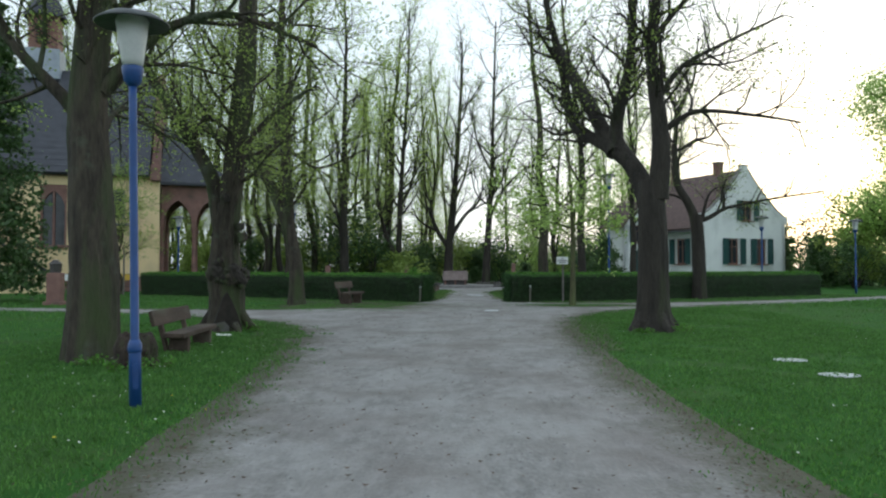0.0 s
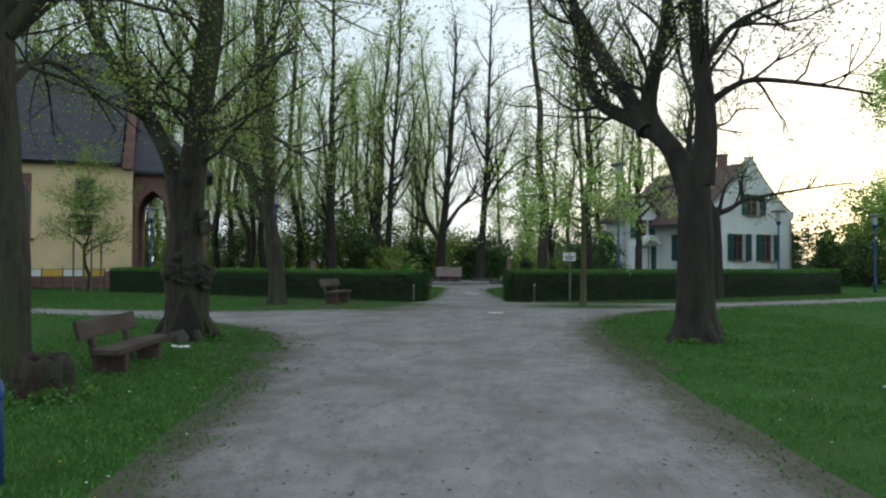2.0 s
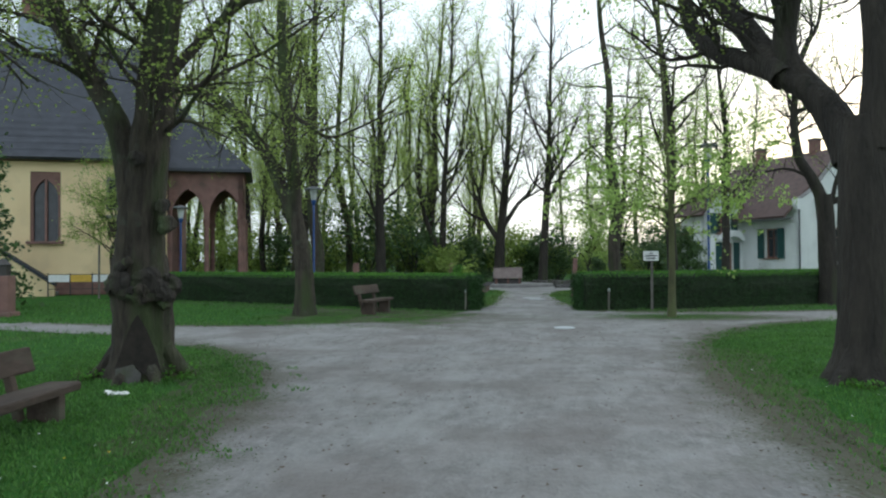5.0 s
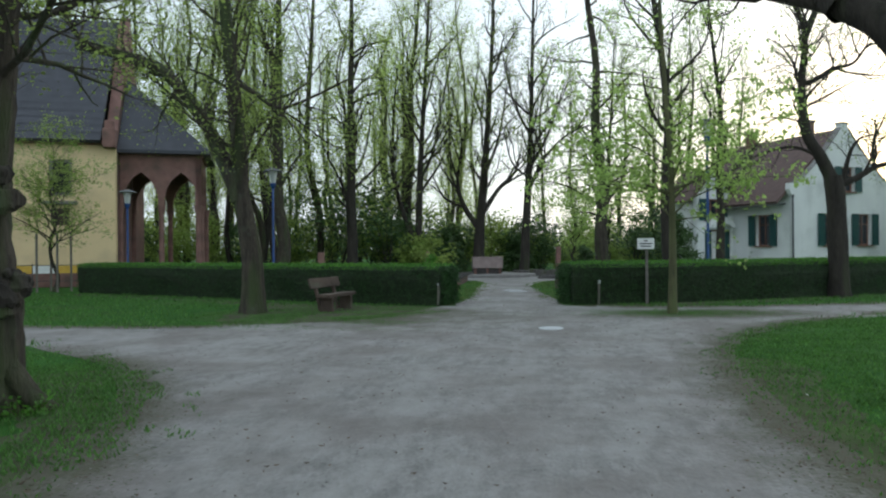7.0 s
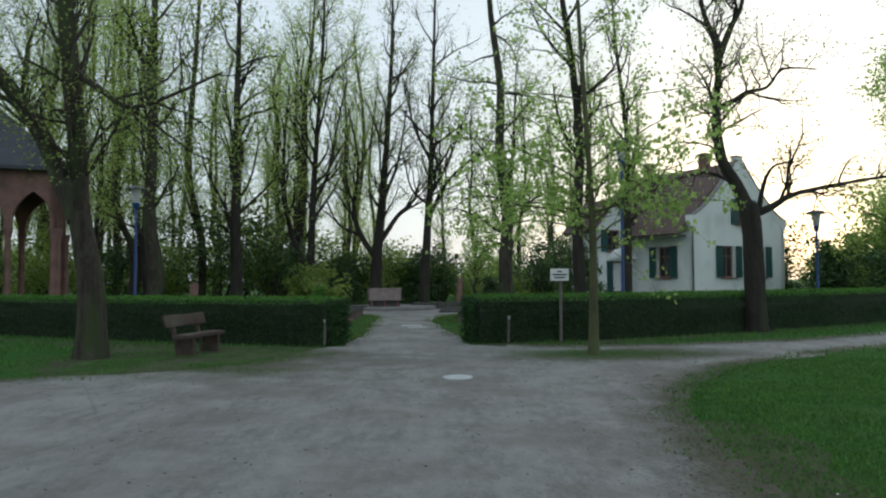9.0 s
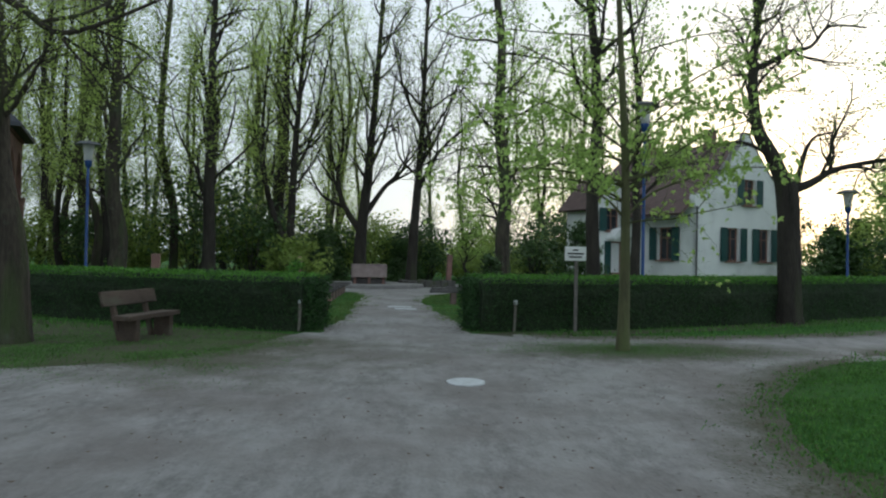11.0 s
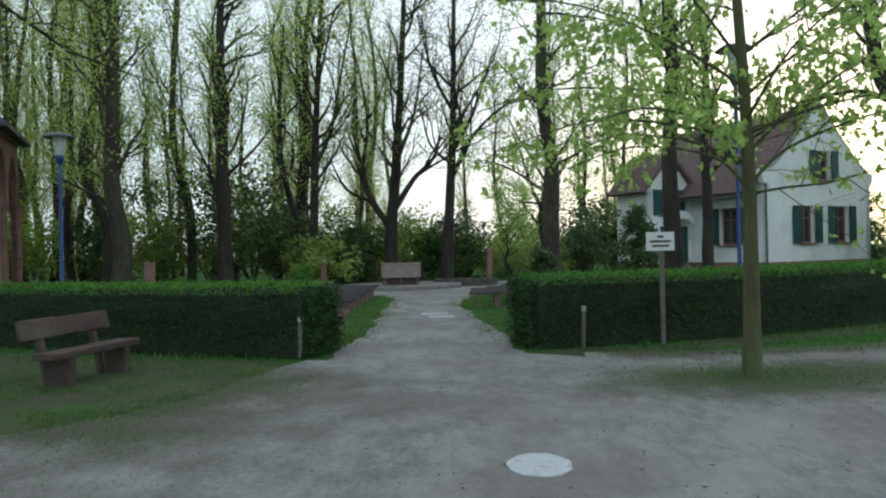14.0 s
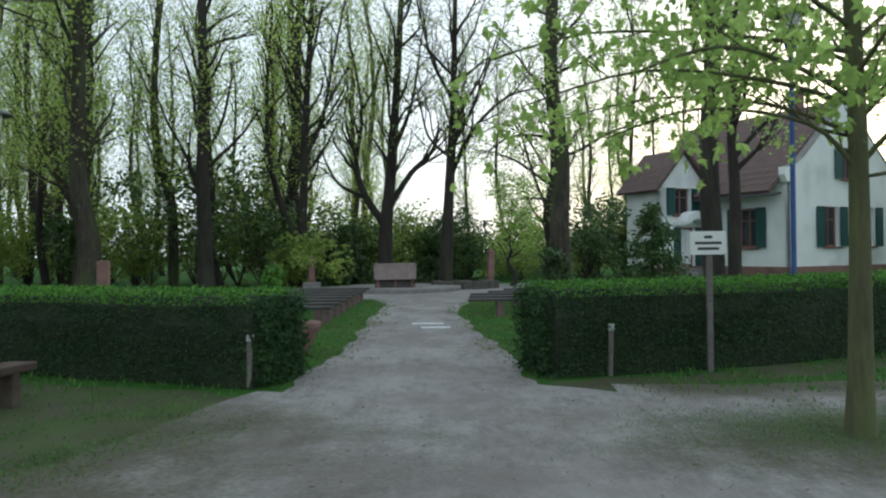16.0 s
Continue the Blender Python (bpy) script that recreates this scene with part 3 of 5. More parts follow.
limb_tree("hollow_lime_tree", 32, (-5.05, 15.85, 0), [
    ([(0, 0, -0.1), (0.02, 0, 0.7), (-0.05, 0, 1.5), (0.0, 0, 2.4), (0.12, 0, 3.4), (0.25, 0, 4.7), (0.4, 0.1, 6.5), (0.4, 0.2, 9), (0.5, 0, 13)], 0.385, 0.15, True),
    ([(-0.05, 0, 2.2), (-0.2, 0, 2.9), (-0.32, -0.05, 3.4), (-0.62, -0.1, 4.0), (-1.1, -0.15, 4.8), (-1.9, 0, 6.0), (-2.6, 0, 8)], 0.26, 0.07, True),
    ([(0.2, 0, 4.0), (1.0, 0.3, 5.0), (2.0, 0.2, 5.6)], 0.1, 0.03, True)],
    "bark", "leaf_olive", "old lime tree with swollen burls and hollow foot", near, 1.35, 30, 0.09, (1.2, 0.2), 0.09)
limb_tree("leaning_tree", 33, (-6.65, 27.3, 0), [
    ([(0, 0, -0.1), (0, 0, 1.0), (-0.1, 0, 2.0), (-0.3, 0, 3.1), (-0.35, 0, 4.4), (-0.55, 0, 6.4), (-0.7, 0, 8.6), (-0.6, 0, 13)], 0.31, 0.12, True),
    ([(-0.3, 0, 2.9), (-0.75, 0, 3.9), (-1.4, 0.1, 5.1), (-2.7, 0.2, 6.5), (-4.8, 0, 7.1)], 0.24, 0.11, True),
    ([(-0.4, 0, 6.0), (0.2, -0.2, 5.6), (1.0, -0.3, 5.2), (2.8, -0.4, 5.9)], 0.1, 0.02, True)],
    "bark", "leaf_olive", "forked tree with mossy trunk in front of the hedge", {**opts(leaves=12.0, leaf=0.068, spread=0.16, density=(2.2, 3.4, 4.6), thick=(0.05, 0.018, 0.006), bend=0.32), "from": (0.45, 0.15, 0.1)}, 1.28)
limb_tree("forked_oak", 34, (4.62, 16.6, 0), [
    ([(0, 0, -0.1), (0, 0, 1.0), (0.0, 0, 2.2), (-0.02, 0.05, 3.0), (-0.02, 0.1, 3.4)], 0.375, 0.28, False),
    ([(-0.03, 0.25, 3.0), (-0.26, 0.65, 3.75), (-0.76, 1.2, 4.35), (-1.41, 2.4, 5.05), (-1.6, 3.3, 5.85), (-1.71, 3.4, 6.7), (-1.96, 3.4, 7.8), (-2.2, 3.4, 9.1), (-2.0, 3.6, 12)], 0.225, 0.06, True),
    ([(-0.7, 1.0, 4.2), (-1.1, 2.1, 5.5), (-1.5, 3.0, 6.6), (-1.9, 3.4, 7.5)], 0.2, 0.16, False),
    ([(-0.04, 0.3, 2.9), (-0.24, 0.7, 3.7), (-0.64, 1.1, 4.55), (-0.52, 1.2, 5.5), (-0.3, 1.2, 6.4), (-0.2, 1.2, 8.2), (-0.1, 1.2, 11)], 0.25, 0.06, True),
    ([(0.1, 0, 3.0), (0.17, -0.05, 3.9), (0.15, 0, 4.8), (0.05, 0, 5.6), (0.0, 0, 6.8), (0.3, 0, 8.6), (0.7, 0, 11.5)], 0.27, 0.06, True),
    ([(0.2, 0, 4.5), (0.6, -0.1, 4.8), (1.1, -0.2, 4.95), (2.4, -0.2, 4.8), (3.2, -0.2, 4.65)], 0.09, 0.02, True),
    ([(0.1, 0, 5.2), (0.65, 0.1, 6.0), (1.5, 0.2, 6.5), (3.0, 0.2, 7.2)], 0.09, 0.02, True),
    ([(0.0, 0, 6.6), (0.8, 0.3, 7.6), (1.9, 0.2, 8.4)], 0.09, 0.02, True)],
    "dark_bark", "leaf_olive", "thick dark oak forking low with hardly any leaves", opts(leaves=5, leaf=0.065, bend=0.42, density=(2.8, 4.2, 5.6), thick=(0.05, 0.017, 0.006), length=(2.1, 1.3, 0.7)), 1.55)
limb_tree("bent_oak", 35, (10.08, 33.6, 0), [
    ([(0, 0, -0.1), (0, 0, 1.4), (-0.05, 0, 2.9), (-0.16, 0, 3.8)], 0.31, 0.27, False),
    ([(-0.14, 0, 3.6), (-0.5, 0, 4.4), (-0.9, 0, 5.1), (-1.04, 0, 6.0), (-1.05, 0, 6.9), (-0.96, 0, 8.4), (-1.4, 0.1, 9.9), (-1.7, 0.2, 12.5)], 0.23, 0.05, True),
    ([(-0.97, 0, 8.2), (-0.55, 0, 9.2), (-0.15, 0.1, 10.0), (0.1, 0.2, 12)], 0.13, 0.03, True),
    ([(-0.05, 0, 3.5), (0.5, 0, 3.7), (1.0, 0, 4.0), (1.6, 0, 4.2), (3.2, -0.2, 4.5), (5.4, -0.2, 4.8)], 0.14, 0.03, True),
    ([(0.15, 0, 3.6), (0.3, 0, 4.3), (0.45, 0, 4.7), (0.75, 0.1, 5.0), (1.3, 0.1, 5.1)], 0.09, 0.02, "light"),
    ([(-1.02, 0, 6.7), (-0.5, 0, 6.95), (-0.1, 0, 7.2), (0.5, 0, 7.35), (1.0, 0, 7.9), (2.0, 0, 7.9)], 0.1, 0.02, True),
    ([(-0.5, 0, 4.4), (-1.3, 0, 4.75), (-2.2, 0.1, 4.6), (-3.0, 0.1, 4.2)], 0.07, 0.015, "light")],
    "dark_bark", "leaf_olive", "bent oak with a low limb behind the hedge", opts(leaves=6, leaf=0.075, bend=0.42, density=(2.2, 3.6, 5.0), thick=(0.05, 0.018, 0.007), length=(2.4, 1.4, 0.7)), 1.22)
limb_tree("young_maple", 36, (3.8, 27.15, 0), [
    ([(0, 0, -0.05), (0.02, 0, 1.4), (0, 0, 3.2), (-0.12, 0, 5.4), (-0.25, 0, 8), (-0.3, 0, 11.2)], 0.115, 0.02, True),
    ([(0, 0, 2.3), (0.42, -0.05, 2.73), (1.15, -0.2, 3.04), (1.9, -0.3, 3.2), (2.7, -0.3, 3.2)], 0.027, 0.006, "light"),
    ([(0, 0, 2.3), (-0.45, -0.1, 2.68), (-1.4, -0.2, 2.8), (-2.2, -0.3, 2.55)], 0.026, 0.006, "light"),
    ([(0, 0, 2.6), (-0.6, 0.4, 2.95), (-1.5, 0.8, 3.1), (-2.4, 1.1, 2.95)], 0.023, 0.006, "light"),
    ([(0, 0, 2.7), (0.5, -0.1, 3.2), (1.4, -0.2, 3.8), (2.4, -0.3, 4.1)], 0.026, 0.006, "light"),
    ([(0, 0, 2.85), (-0.8, -0.1, 3.05), (-1.9, -0.3, 3.1), (-2.9, -0.4, 2.8)], 0.026, 0.006, "light"),
    ([(0, 0, 3.3), (-0.9, 0.3, 3.55), (-2.2, 0.5, 3.65), (-3.2, 0.6, 3.4)], 0.025, 0.006, "light"),
    ([(0, 0, 3.4), (0.8, 0.3, 4.0), (1.8, 0.5, 4.5), (2.8, 0.6, 4.6)], 0.025, 0.006, "light"),
    ([(0, 0, 3.1), (0.1, -1.0, 3.7), (0.3, -2.0, 4.0)], 0.023, 0.006, "light"),
    ([(0, 0, 2.9), (-0.7, -0.5, 3.05), (-1.5, -1.0, 3.1), (-2.2, -1.3, 2.85)], 0.028, 0.008, "light"),
    ([(0, 0, 2.95), (0.6, -0.6, 3.15), (1.2, -1.2, 3.2)], 0.026, 0.008, "light"),
    ([(0, 0, 3.0), (0.7, 0.7, 3.2), (1.4, 1.4, 3.3)], 0.026, 0.008, "light"),
    ([(0, 0, 3.5), (-0.9, -0.2, 4.0), (-2.0, -0.4, 4.4), (-3.0, -0.5, 4.5)], 0.023, 0.006, "light"),
    ([(0, 0, 3.2), (-0.3, 1.0, 3.8), (-0.5, 2.2, 4.2)], 0.023, 0.006, "light"),
    ([(-0.03, 0, 3.8), (-1.0, -0.6, 4.6), (-2.2, -1.2, 5.0)], 0.023, 0.006, "light"),
    ([(-0.03, 0, 3.9), (1.1, -0.5, 4.7), (2.4, -0.9, 5.3)], 0.023, 0.006, "light")],
    "green_bark", "leaf_spring", "slim young maple with fresh bright green leaves",
    {**opts(density=(1.5, 3.1, 3.4), angle=((66, 94), (35, 70), (20, 60)), rise=(0.12, 0.07, 0.0), length=(3.4, 1.3, 0.5), thick=(0.018, 0.008, 0.004),
            leaves=6, fuller=2.6, leaf=0.092, spread=0.10, droop=0.3, lift=(0.02, 0.0, -0.02), leafy=2), "from": (0.27, 0.1, 0.05)}, 1.25, 14, 0.02, None, 0.02)

# ---- trees round the clearing ----
def tall_tree(name, seed, at, height, r, bark, leafmat, label, lean=(0, 0), first=0.25, **k):
    g = Growth(seed)
    rng = g.rng
    pts = [V(lean[0] * z * z, lean[1] * z * z, z * height) + V(rng.gauss(0, 0.10), rng.gauss(0, 0.10), 0) * (z > 0) for z in (0, 0.1, 0.22, 0.35, 0.5, 0.66, 0.82, 1)]
    pts[0].z = -0.1
    line = smooth_line(pts)
    n = len(line) - 1
    radii = [r * (1.0 - 0.88 * i / n) * (1 + 0.4 * math.exp(-max(p.z, 0) / 0.3)) for i, p in enumerate(line)]
    g.tube(line, radii, 11, 0.04)
    o = opts(**k)
    o["from"] = (first, 0.15, 0.1)
    g.fork(line, r, r * 0.12, 0, o)
    return finish_tree(name, g, at, bark, leafmat, label, group="trees round the clearing")


bare = dict(density=(1.3, 2.4, 3.6), length=(4.2, 2.0, 1.0), thick=(0.09, 0.026, 0.009), angle=((25, 60), (25, 65), (20, 60)), lift=(0.09, 0.05, 0.0), bend=0.28, leaves=9, leaf=0.12, spread=0.2)
tall_tree("ash_tree", 41, (-12.6, 46.5, 0), 20, 0.40, "bark", "leaf_poplar", "tall mossy tree trunk behind the hedge", first=0.2, **bare)
tall_tree("ash_tree", 42, (-10.0, 51.5, 0), 22, 0.36, "dark_bark", "leaf_poplar", "tall slender tree behind the benches", first=0.2, **bare)
wood = opts(**{**bare, "density": (1.1, 2.2, 3.6), "leaves": 6})
limb_tree("ash_tree", 43, (-6.6, 54.5, 0), [
    ([(0, 0, -0.1), (0.1, 0, 3), (0.25, 0, 7), (0.5, 0, 11), (0.8, 0, 16), (0.9, 0, 21)], 0.29, 0.05, True),
    ([(-0.05, 0, 2.2), (-0.8, 0.1, 3.6), (-1.4, 0.1, 6), (-1.5, 0.1, 9), (-1.2, 0.1, 13)], 0.24, 0.04, True),
    ([(0.2, 0, 6.0), (1.0, 0, 7.6), (1.6, 0, 10.5), (2.2, 0, 13.5)], 0.13, 0.03, True)],
    "dark_bark", "leaf_poplar", "tall forked tree beside the stone altar", wood, 1.3, 14)
limb_tree("ash_tree", 44, (-2.9, 56.0, 0), [
    ([(0, 0, -0.1), (0.1, 0, 3), (0.4, 0, 6), (0.7, 0, 10), (1.0, 0, 15), (1.1, 0, 19)], 0.42, 0.05, True),
    ([(0, 0, 3.0), (-0.9, 0, 4.4), (-1.3, 0.1, 6), (-1.0, 0, 8.5), (-1.6, 0, 12)], 0.22, 0.04, True),
    ([(0.25, 0, 3.8), (1.3, 0, 5.4), (2.3, 0, 6.4), (2.7, 0, 7.6)], 0.19, 0.05, True),
    ([(0.5, 0, 6.5), (1.4, 0, 8.8), (1.9, 0, 12)], 0.13, 0.03, True),
    ([(-0.9, 0, 4.3), (-2.2, 0, 5.0), (-3.0, 0, 6.6)], 0.12, 0.03, True)],
    "dark_bark", "leaf_olive", "dark branching tree behind the stone altar", wood, 1.3, 14)
limb_tree("ash_tree", 45, (0.0, 55.0, 0), [
    ([(0, 0, -0.1), (0.2, 0, 4), (0.45, 0, 8), (0.6, 0, 13), (0.8, 0, 20)], 0.33, 0.05, True),
    ([(0.25, 0, 5.0), (1.3, 0, 7.2), (3.0, 0, 8.8), (4.6, 0, 9.2)], 0.13, 0.03, True),
    ([(0.4, 0, 6.6), (1.5, 0, 8.6), (2.6, 0, 11.8)], 0.13, 0.03, True),
    ([(0.35, 0, 6.0), (-0.7, 0, 7.0), (-1.1, 0, 8.8)], 0.1, 0.03, True),
    ([(0.5, 0, 8.6), (-0.5, 0, 10.6), (-1.2, 0, 13.5)], 0.12, 0.03, True)],
    "dark_bark", "leaf_olive", "nearly bare tree behind the clearing", opts(**{**bare, "density": (1.0, 2.2, 3.6), "leaves": 2.0}), 1.3, 14)
tall_tree("larch_tree", 46, (3.8, 43.5, 0), 20, 0.34, "bark", "leaf_spring", "straight tree with thin drooping side branches", (-1.4, 0), 0.2,
          **{**bare, "angle": ((60, 95), (40, 80), (20, 60)), "lift": (-0.03, 0.02, 0), "length": (3.4, 1.4, 0.7), "thick": (0.06, 0.02, 0.008)})
tall_tree("ash_tree", 47, (4.95, 33.6, 0), 16, 0.21, "dark_bark", "leaf_spring", "dark tree behind the hedge near the house", (-1.2, 0), 0.3, **{**bare, "length": (3.0, 1.4, 0.7)})
tall_tree("ash_tree", 48, (8.8, 43.0, 0), 15, 0.22, "dark_bark", "leaf_spring", "tree in the garden before the white house", (-0.6, 0), 0.3, **{**bare, "length": (2.8, 1.4, 0.7)})
tall_tree("ash_tree", 49, (-8.4, 61, 0), 21, 0.45, "dark_bark", "leaf_poplar", "dark forking tree in the wood", (1.2, 0), 0.2, **bare)
tall_tree("ash_tree", 50, (5.6, 60, 0), 16, 0.25, "dark_bark", "leaf_olive", "bare branching tree beyond the clearing", (0.5, 0), 0.15, **bare)

# poplars of the wood: a few kinds, each standing many times
POP = dict(density=(1.6, 2.0, 2.0), angle=((15, 50), (20, 60), (20, 60)), rise=(0.3, -0.05, 0.0), length=(4.2, 2.1, 0.8), thick=(0.045, 0.014, 0.008), bend=0.2, lift=(0.10, -0.05, 0.0),
           levels=2, leafy=1, leaves=9, leaf=0.115, spread=0.34, droop=0.6)
kinds = []
for i in range(6):
    g = Growth(60 + i)
    h = (24, 21, 26, 19, 23, 22)[i]
    line = smooth_line([V(g.rng.gauss(0, 0.25), g.rng.gauss(0, 0.25), z * h) for z in (-0.004, 0.15, 0.3, 0.5, 0.7, 0.85, 1)])
    g.tube(line, [0.27 * (1 - 0.9 * q / (len(line) - 1)) for q in range(len(line))], 8, 0.05)
    o = opts(**{**POP, "leaves": (17, 14, 18, 11, 15, 16)[i]})
    o["from"] = ((0.12, 0.22, 0.1, 0.3, 0.15, 0.2)[i], 0.1, 0.1)
    g.fork(line, 0.3, 0.03, 0, o)
    kinds.append(finish_tree("poplar", g, (-20 - 3.1 * i, 60 + 1.7 * (i % 3), 0), ("bark", "dark_bark")[i % 2], ("leaf_poplar", "leaf_poplar", "leaf_olive")[i % 3],
                             "tall narrow poplar with young yellow-green leaves", group="poplars of the wood"))
rng = random.Random(5)
spots = []
tries = 0
while len(spots) < 57 and tries < 4000:
    tries += 1
    x, y = rng.uniform(-44, -5), rng.uniform(52, 92)
    if len(spots) > 46:
        x, y = rng.uniform(-6, 26), rng.uniform(84, 105)
    if x > -11 and y < 62 or x < -18 and y < 57:
        continue
    if all((x - a) ** 2 + (y - b) ** 2 > 6.5 for a, b in spots):
        spots.append((x, y))
spots += [(-14.3, 50.5), (-16.9, 53.6)]
for i, (x, y) in enumerate(spots):
    c = copy_thing(kinds[i % 6], pose(x, y, 0, rng.uniform(-2, 2), rng.uniform(-2, 2), rng.uniform(0, 360)))
    s = rng.uniform(0.8, 1.12)
    c.scale = (s, s, s)


# ---- shrubs ----
def shrub_mesh(seed, r, h, mat, leaf, count, flat=0.0):
    """A loose bush: stems, and leaves in uneven clumps."""
    g = Growth(seed)
    rng = g.rng
    for _ in range(9):
        a = rng.uniform(0, 6.28)
        p = g.wander(V(0, 0, -0.05), V(math.cos(a) * 0.6, math.sin(a) * 0.6, 1), h * rng.uniform(0.6, 0.95), 5, 0.25, 0.05)
        g.tube(p, [0.03, 0.026, 0.022, 0.016, 0.012, 0.006], 4)
    clumps = [(V(rng.gauss(0, r * 0.42), rng.gauss(0, r * 0.42), h * (0.25 + 0.65 * rng.random() ** 0.8)), r * rng.uniform(0.2, 0.42)) for _ in range(22)]
    for _ in range(count):
        c, cr = rng.choice(clumps)
        d = V(rng.gauss(0, 1), rng.gauss(0, 1), rng.gauss(0, 1)).normalized() * cr * rng.random() ** 0.4
        p = c + d
        p.z = max(0.05, p.z)
        g.leaf(p, leaf)
    return g


shrubs = []
for i, (r, h, mat) in enumerate([(1.8, 3.2, "leaf_dark"), (2.2, 4.2, "leaf_olive"), (1.5, 2.2, "leaf_olive"), (2.0, 3.4, "leaf_olive"), (2.6, 4.8, "leaf_dark")]):
    g = shrub_mesh(80 + i, r, h, mat, 0.19, 1500)
    t = thing("shrub", pose(-9 + 4.4 * i, 64 + i % 2, 0), ("dense dark evergreen shrub of the undergrowth", "leafy green shrub of the undergrowth")[mat == "leaf_olive"], "shrub", "undergrowth")
    mesh_object("branchwork", g.v, g.f, M["dark_bark"], t)
    mesh_object("foliage", g.lv, g.lf, M[mat], t)
    shrubs.append(t)
spots = [(rng.uniform(-34, -5), rng.uniform(53, 66)) for _ in range(52)]
spots += [(rng.uniform(-8, 14), rng.uniform(60, 72)) for _ in range(22)] + [(rng.uniform(24, 44), rng.uniform(50, 62)) for _ in range(14)]
spots += [(rng.uniform(-60, 70), rng.uniform(88, 100)) for _ in range(36)]
spots = [s for s in spots if not (s[0] < -11.5 and s[1] < 57)]
for i, (x, y) in enumerate(spots):
    c = copy_thing(shrubs[i % 5], pose(x, y, 0, 0, 0, rng.uniform(0, 360)))
    s = rng.uniform(0.7, 1.15) * (1.0 if y < 80 else 1.5)
    tall = 1.3 if x < -8 and y < 80 else 1.0
    c.scale = (s * tall ** 0.5, s * tall ** 0.5, s * tall)
# low bushes beyond the clearing, and dark ones close behind the altar
for i in range(34):
    x, y, h = (rng.uniform(3, 16), rng.uniform(60, 82), rng.uniform(0.45, 0.62)) if i < 22 else (rng.uniform(-7, 1.2), rng.uniform(60.5, 66), rng.uniform(0.75, 0.95))
    c = copy_thing(shrubs[(i % 5) if i < 22 else (0, 4)[i % 2]], pose(x, y, 0, 0, 0, rng.uniform(0, 360)))
    c.scale = (0.85, 0.85, h)



# ---- walls with openings ----
def wall_panel(length, height, holes, thick, gable=None):
    """A wall in the x, z plane, thick along +y, with rectangular openings (x0, x1, z0, z1). gable: (eave height, apex x, apex height)."""
    xs = sorted({0.0, length, *[h[0] for h in holes], *[h[1] for h in holes]})
    zs = sorted({0.0, height, *[h[2] for h in holes], *[h[3] for h in holes]})
    bm = bmesh.new()
    solid = lambda x, z: 0 < x < length and 0 < z < height and not any(h[0] < x < h[1] and h[2] < z < h[3] for h in holes)
    for x0, x1 in zip(xs, xs[1:]):
        for z0, z1 in zip(zs, zs[1:]):
            cx, cz = (x0 + x1) / 2, (z0 + z1) / 2
            if not solid(cx, cz):
                continue
            quad = lambda *c: bm.faces.new([bm.verts.new(p) for p in c])
            quad((x0, 0, z0), (x1, 0, z0), (x1, 0, z1), (x0, 0, z1))
            quad((x0, thick, z1), (x1, thick, z1), (x1, thick, z0), (x0, thick, z0))
            if not solid(x0 - 1e-4, cz):
                quad((x0, 0, z0), (x0, 0, z1), (x0, thick, z1), (x0, thick, z0))
            if not solid(x1 + 1e-4, cz):
                quad((x1, 0, z0), (x1, thick, z0), (x1, thick, z1), (x1, 0, z1))
            if not solid(cx, z0 - 1e-4):
                quad((x0, 0, z0), (x0, thick, z0), (x1, thick, z0), (x1, 0, z0))
            if not solid(cx, z1 + 1e-4):
                quad((x0, 0, z1), (x1, 0, z1), (x1, thick, z1), (x0, thick, z1))
    bmesh.ops.remove_doubles(bm, verts=bm.verts, dist=1e-5)
    if gable:
        ez, ax, az = gable
        for sx, n in ((0.0, (-(az - ez), 0, ax)), (length, (az - ez, 0, length - ax))):
            r = bmesh.ops.bisect_plane(bm, geom=bm.verts[:] + bm.edges[:] + bm.faces[:], plane_co=(sx, 0, ez), plane_no=n, clear_outer=True)
            bmesh.ops.edgeloop_fill(bm, edges=[e for e in r["geom_cut"] if isinstance(e, bmesh.types.BMEdge)])
    return bm


def on(parent, ob, m):
    ob.matrix_local = m
    return ob


def shuttered_window(house, m, w, h, shutters=True):
    """A casement set into its opening: frame, mullions, two panes, sill and a pair of open shutters."""
    win = on(house, part("window", frame_ring(w, h, 0.09, 0.09), M["brown_frame"], house, "brown timber window frame"), m)
    for sx in (-1, 1):
        part("pane", bx((w / 2 - 0.1, 0.012, h - 0.2), (sx * (w / 4 - 0.01), 0.05, h / 2)), M["pane"], win, "dark window glass")
    part("mullion", bx((0.06, 0.07, h - 0.16), (0, 0.035, h / 2), 0.01), M["brown_frame"], win)
    part("transom", bx((w - 0.16, 0.05, 0.05), (0, 0.03, h * 0.68), 0.01), M["brown_frame"], win)
    part("sill", bx((w + 0.2, 0.22, 0.07), (0, -0.2, -0.03), 0.015), M["brown_frame"], win)
    if shutters:
        for sx in (-1, 1):
            bm = bx((w * 0.5, 0.045, h), (sx * (w * 0.75 + 0.04), -0.26, h / 2), 0.008)
            bm.normal_update()
            for fc in [f for f in bm.faces if f.normal.y < -0.99 and f.calc_area() > 0.2]:
                bmesh.ops.inset_individual(bm, faces=[fc], thickness=0.07, depth=-0.018)
            part("shutter", bm, M["green_shutter"], win, "dark green louvred shutter")
    return win


def frame_ring(w, h, bar, depth):
    bm = bmesh.new()
    for sx in (-1, 1):
        box(bm, (bar, depth, h), pose(sx * (w - bar) / 2, depth / 2, h / 2), 0.01)
    for z in (bar / 2, h - bar / 2):
        box(bm, (w - 2 * bar, depth * 0.96, bar), pose(0, depth / 2, z), 0.008)
    return bm


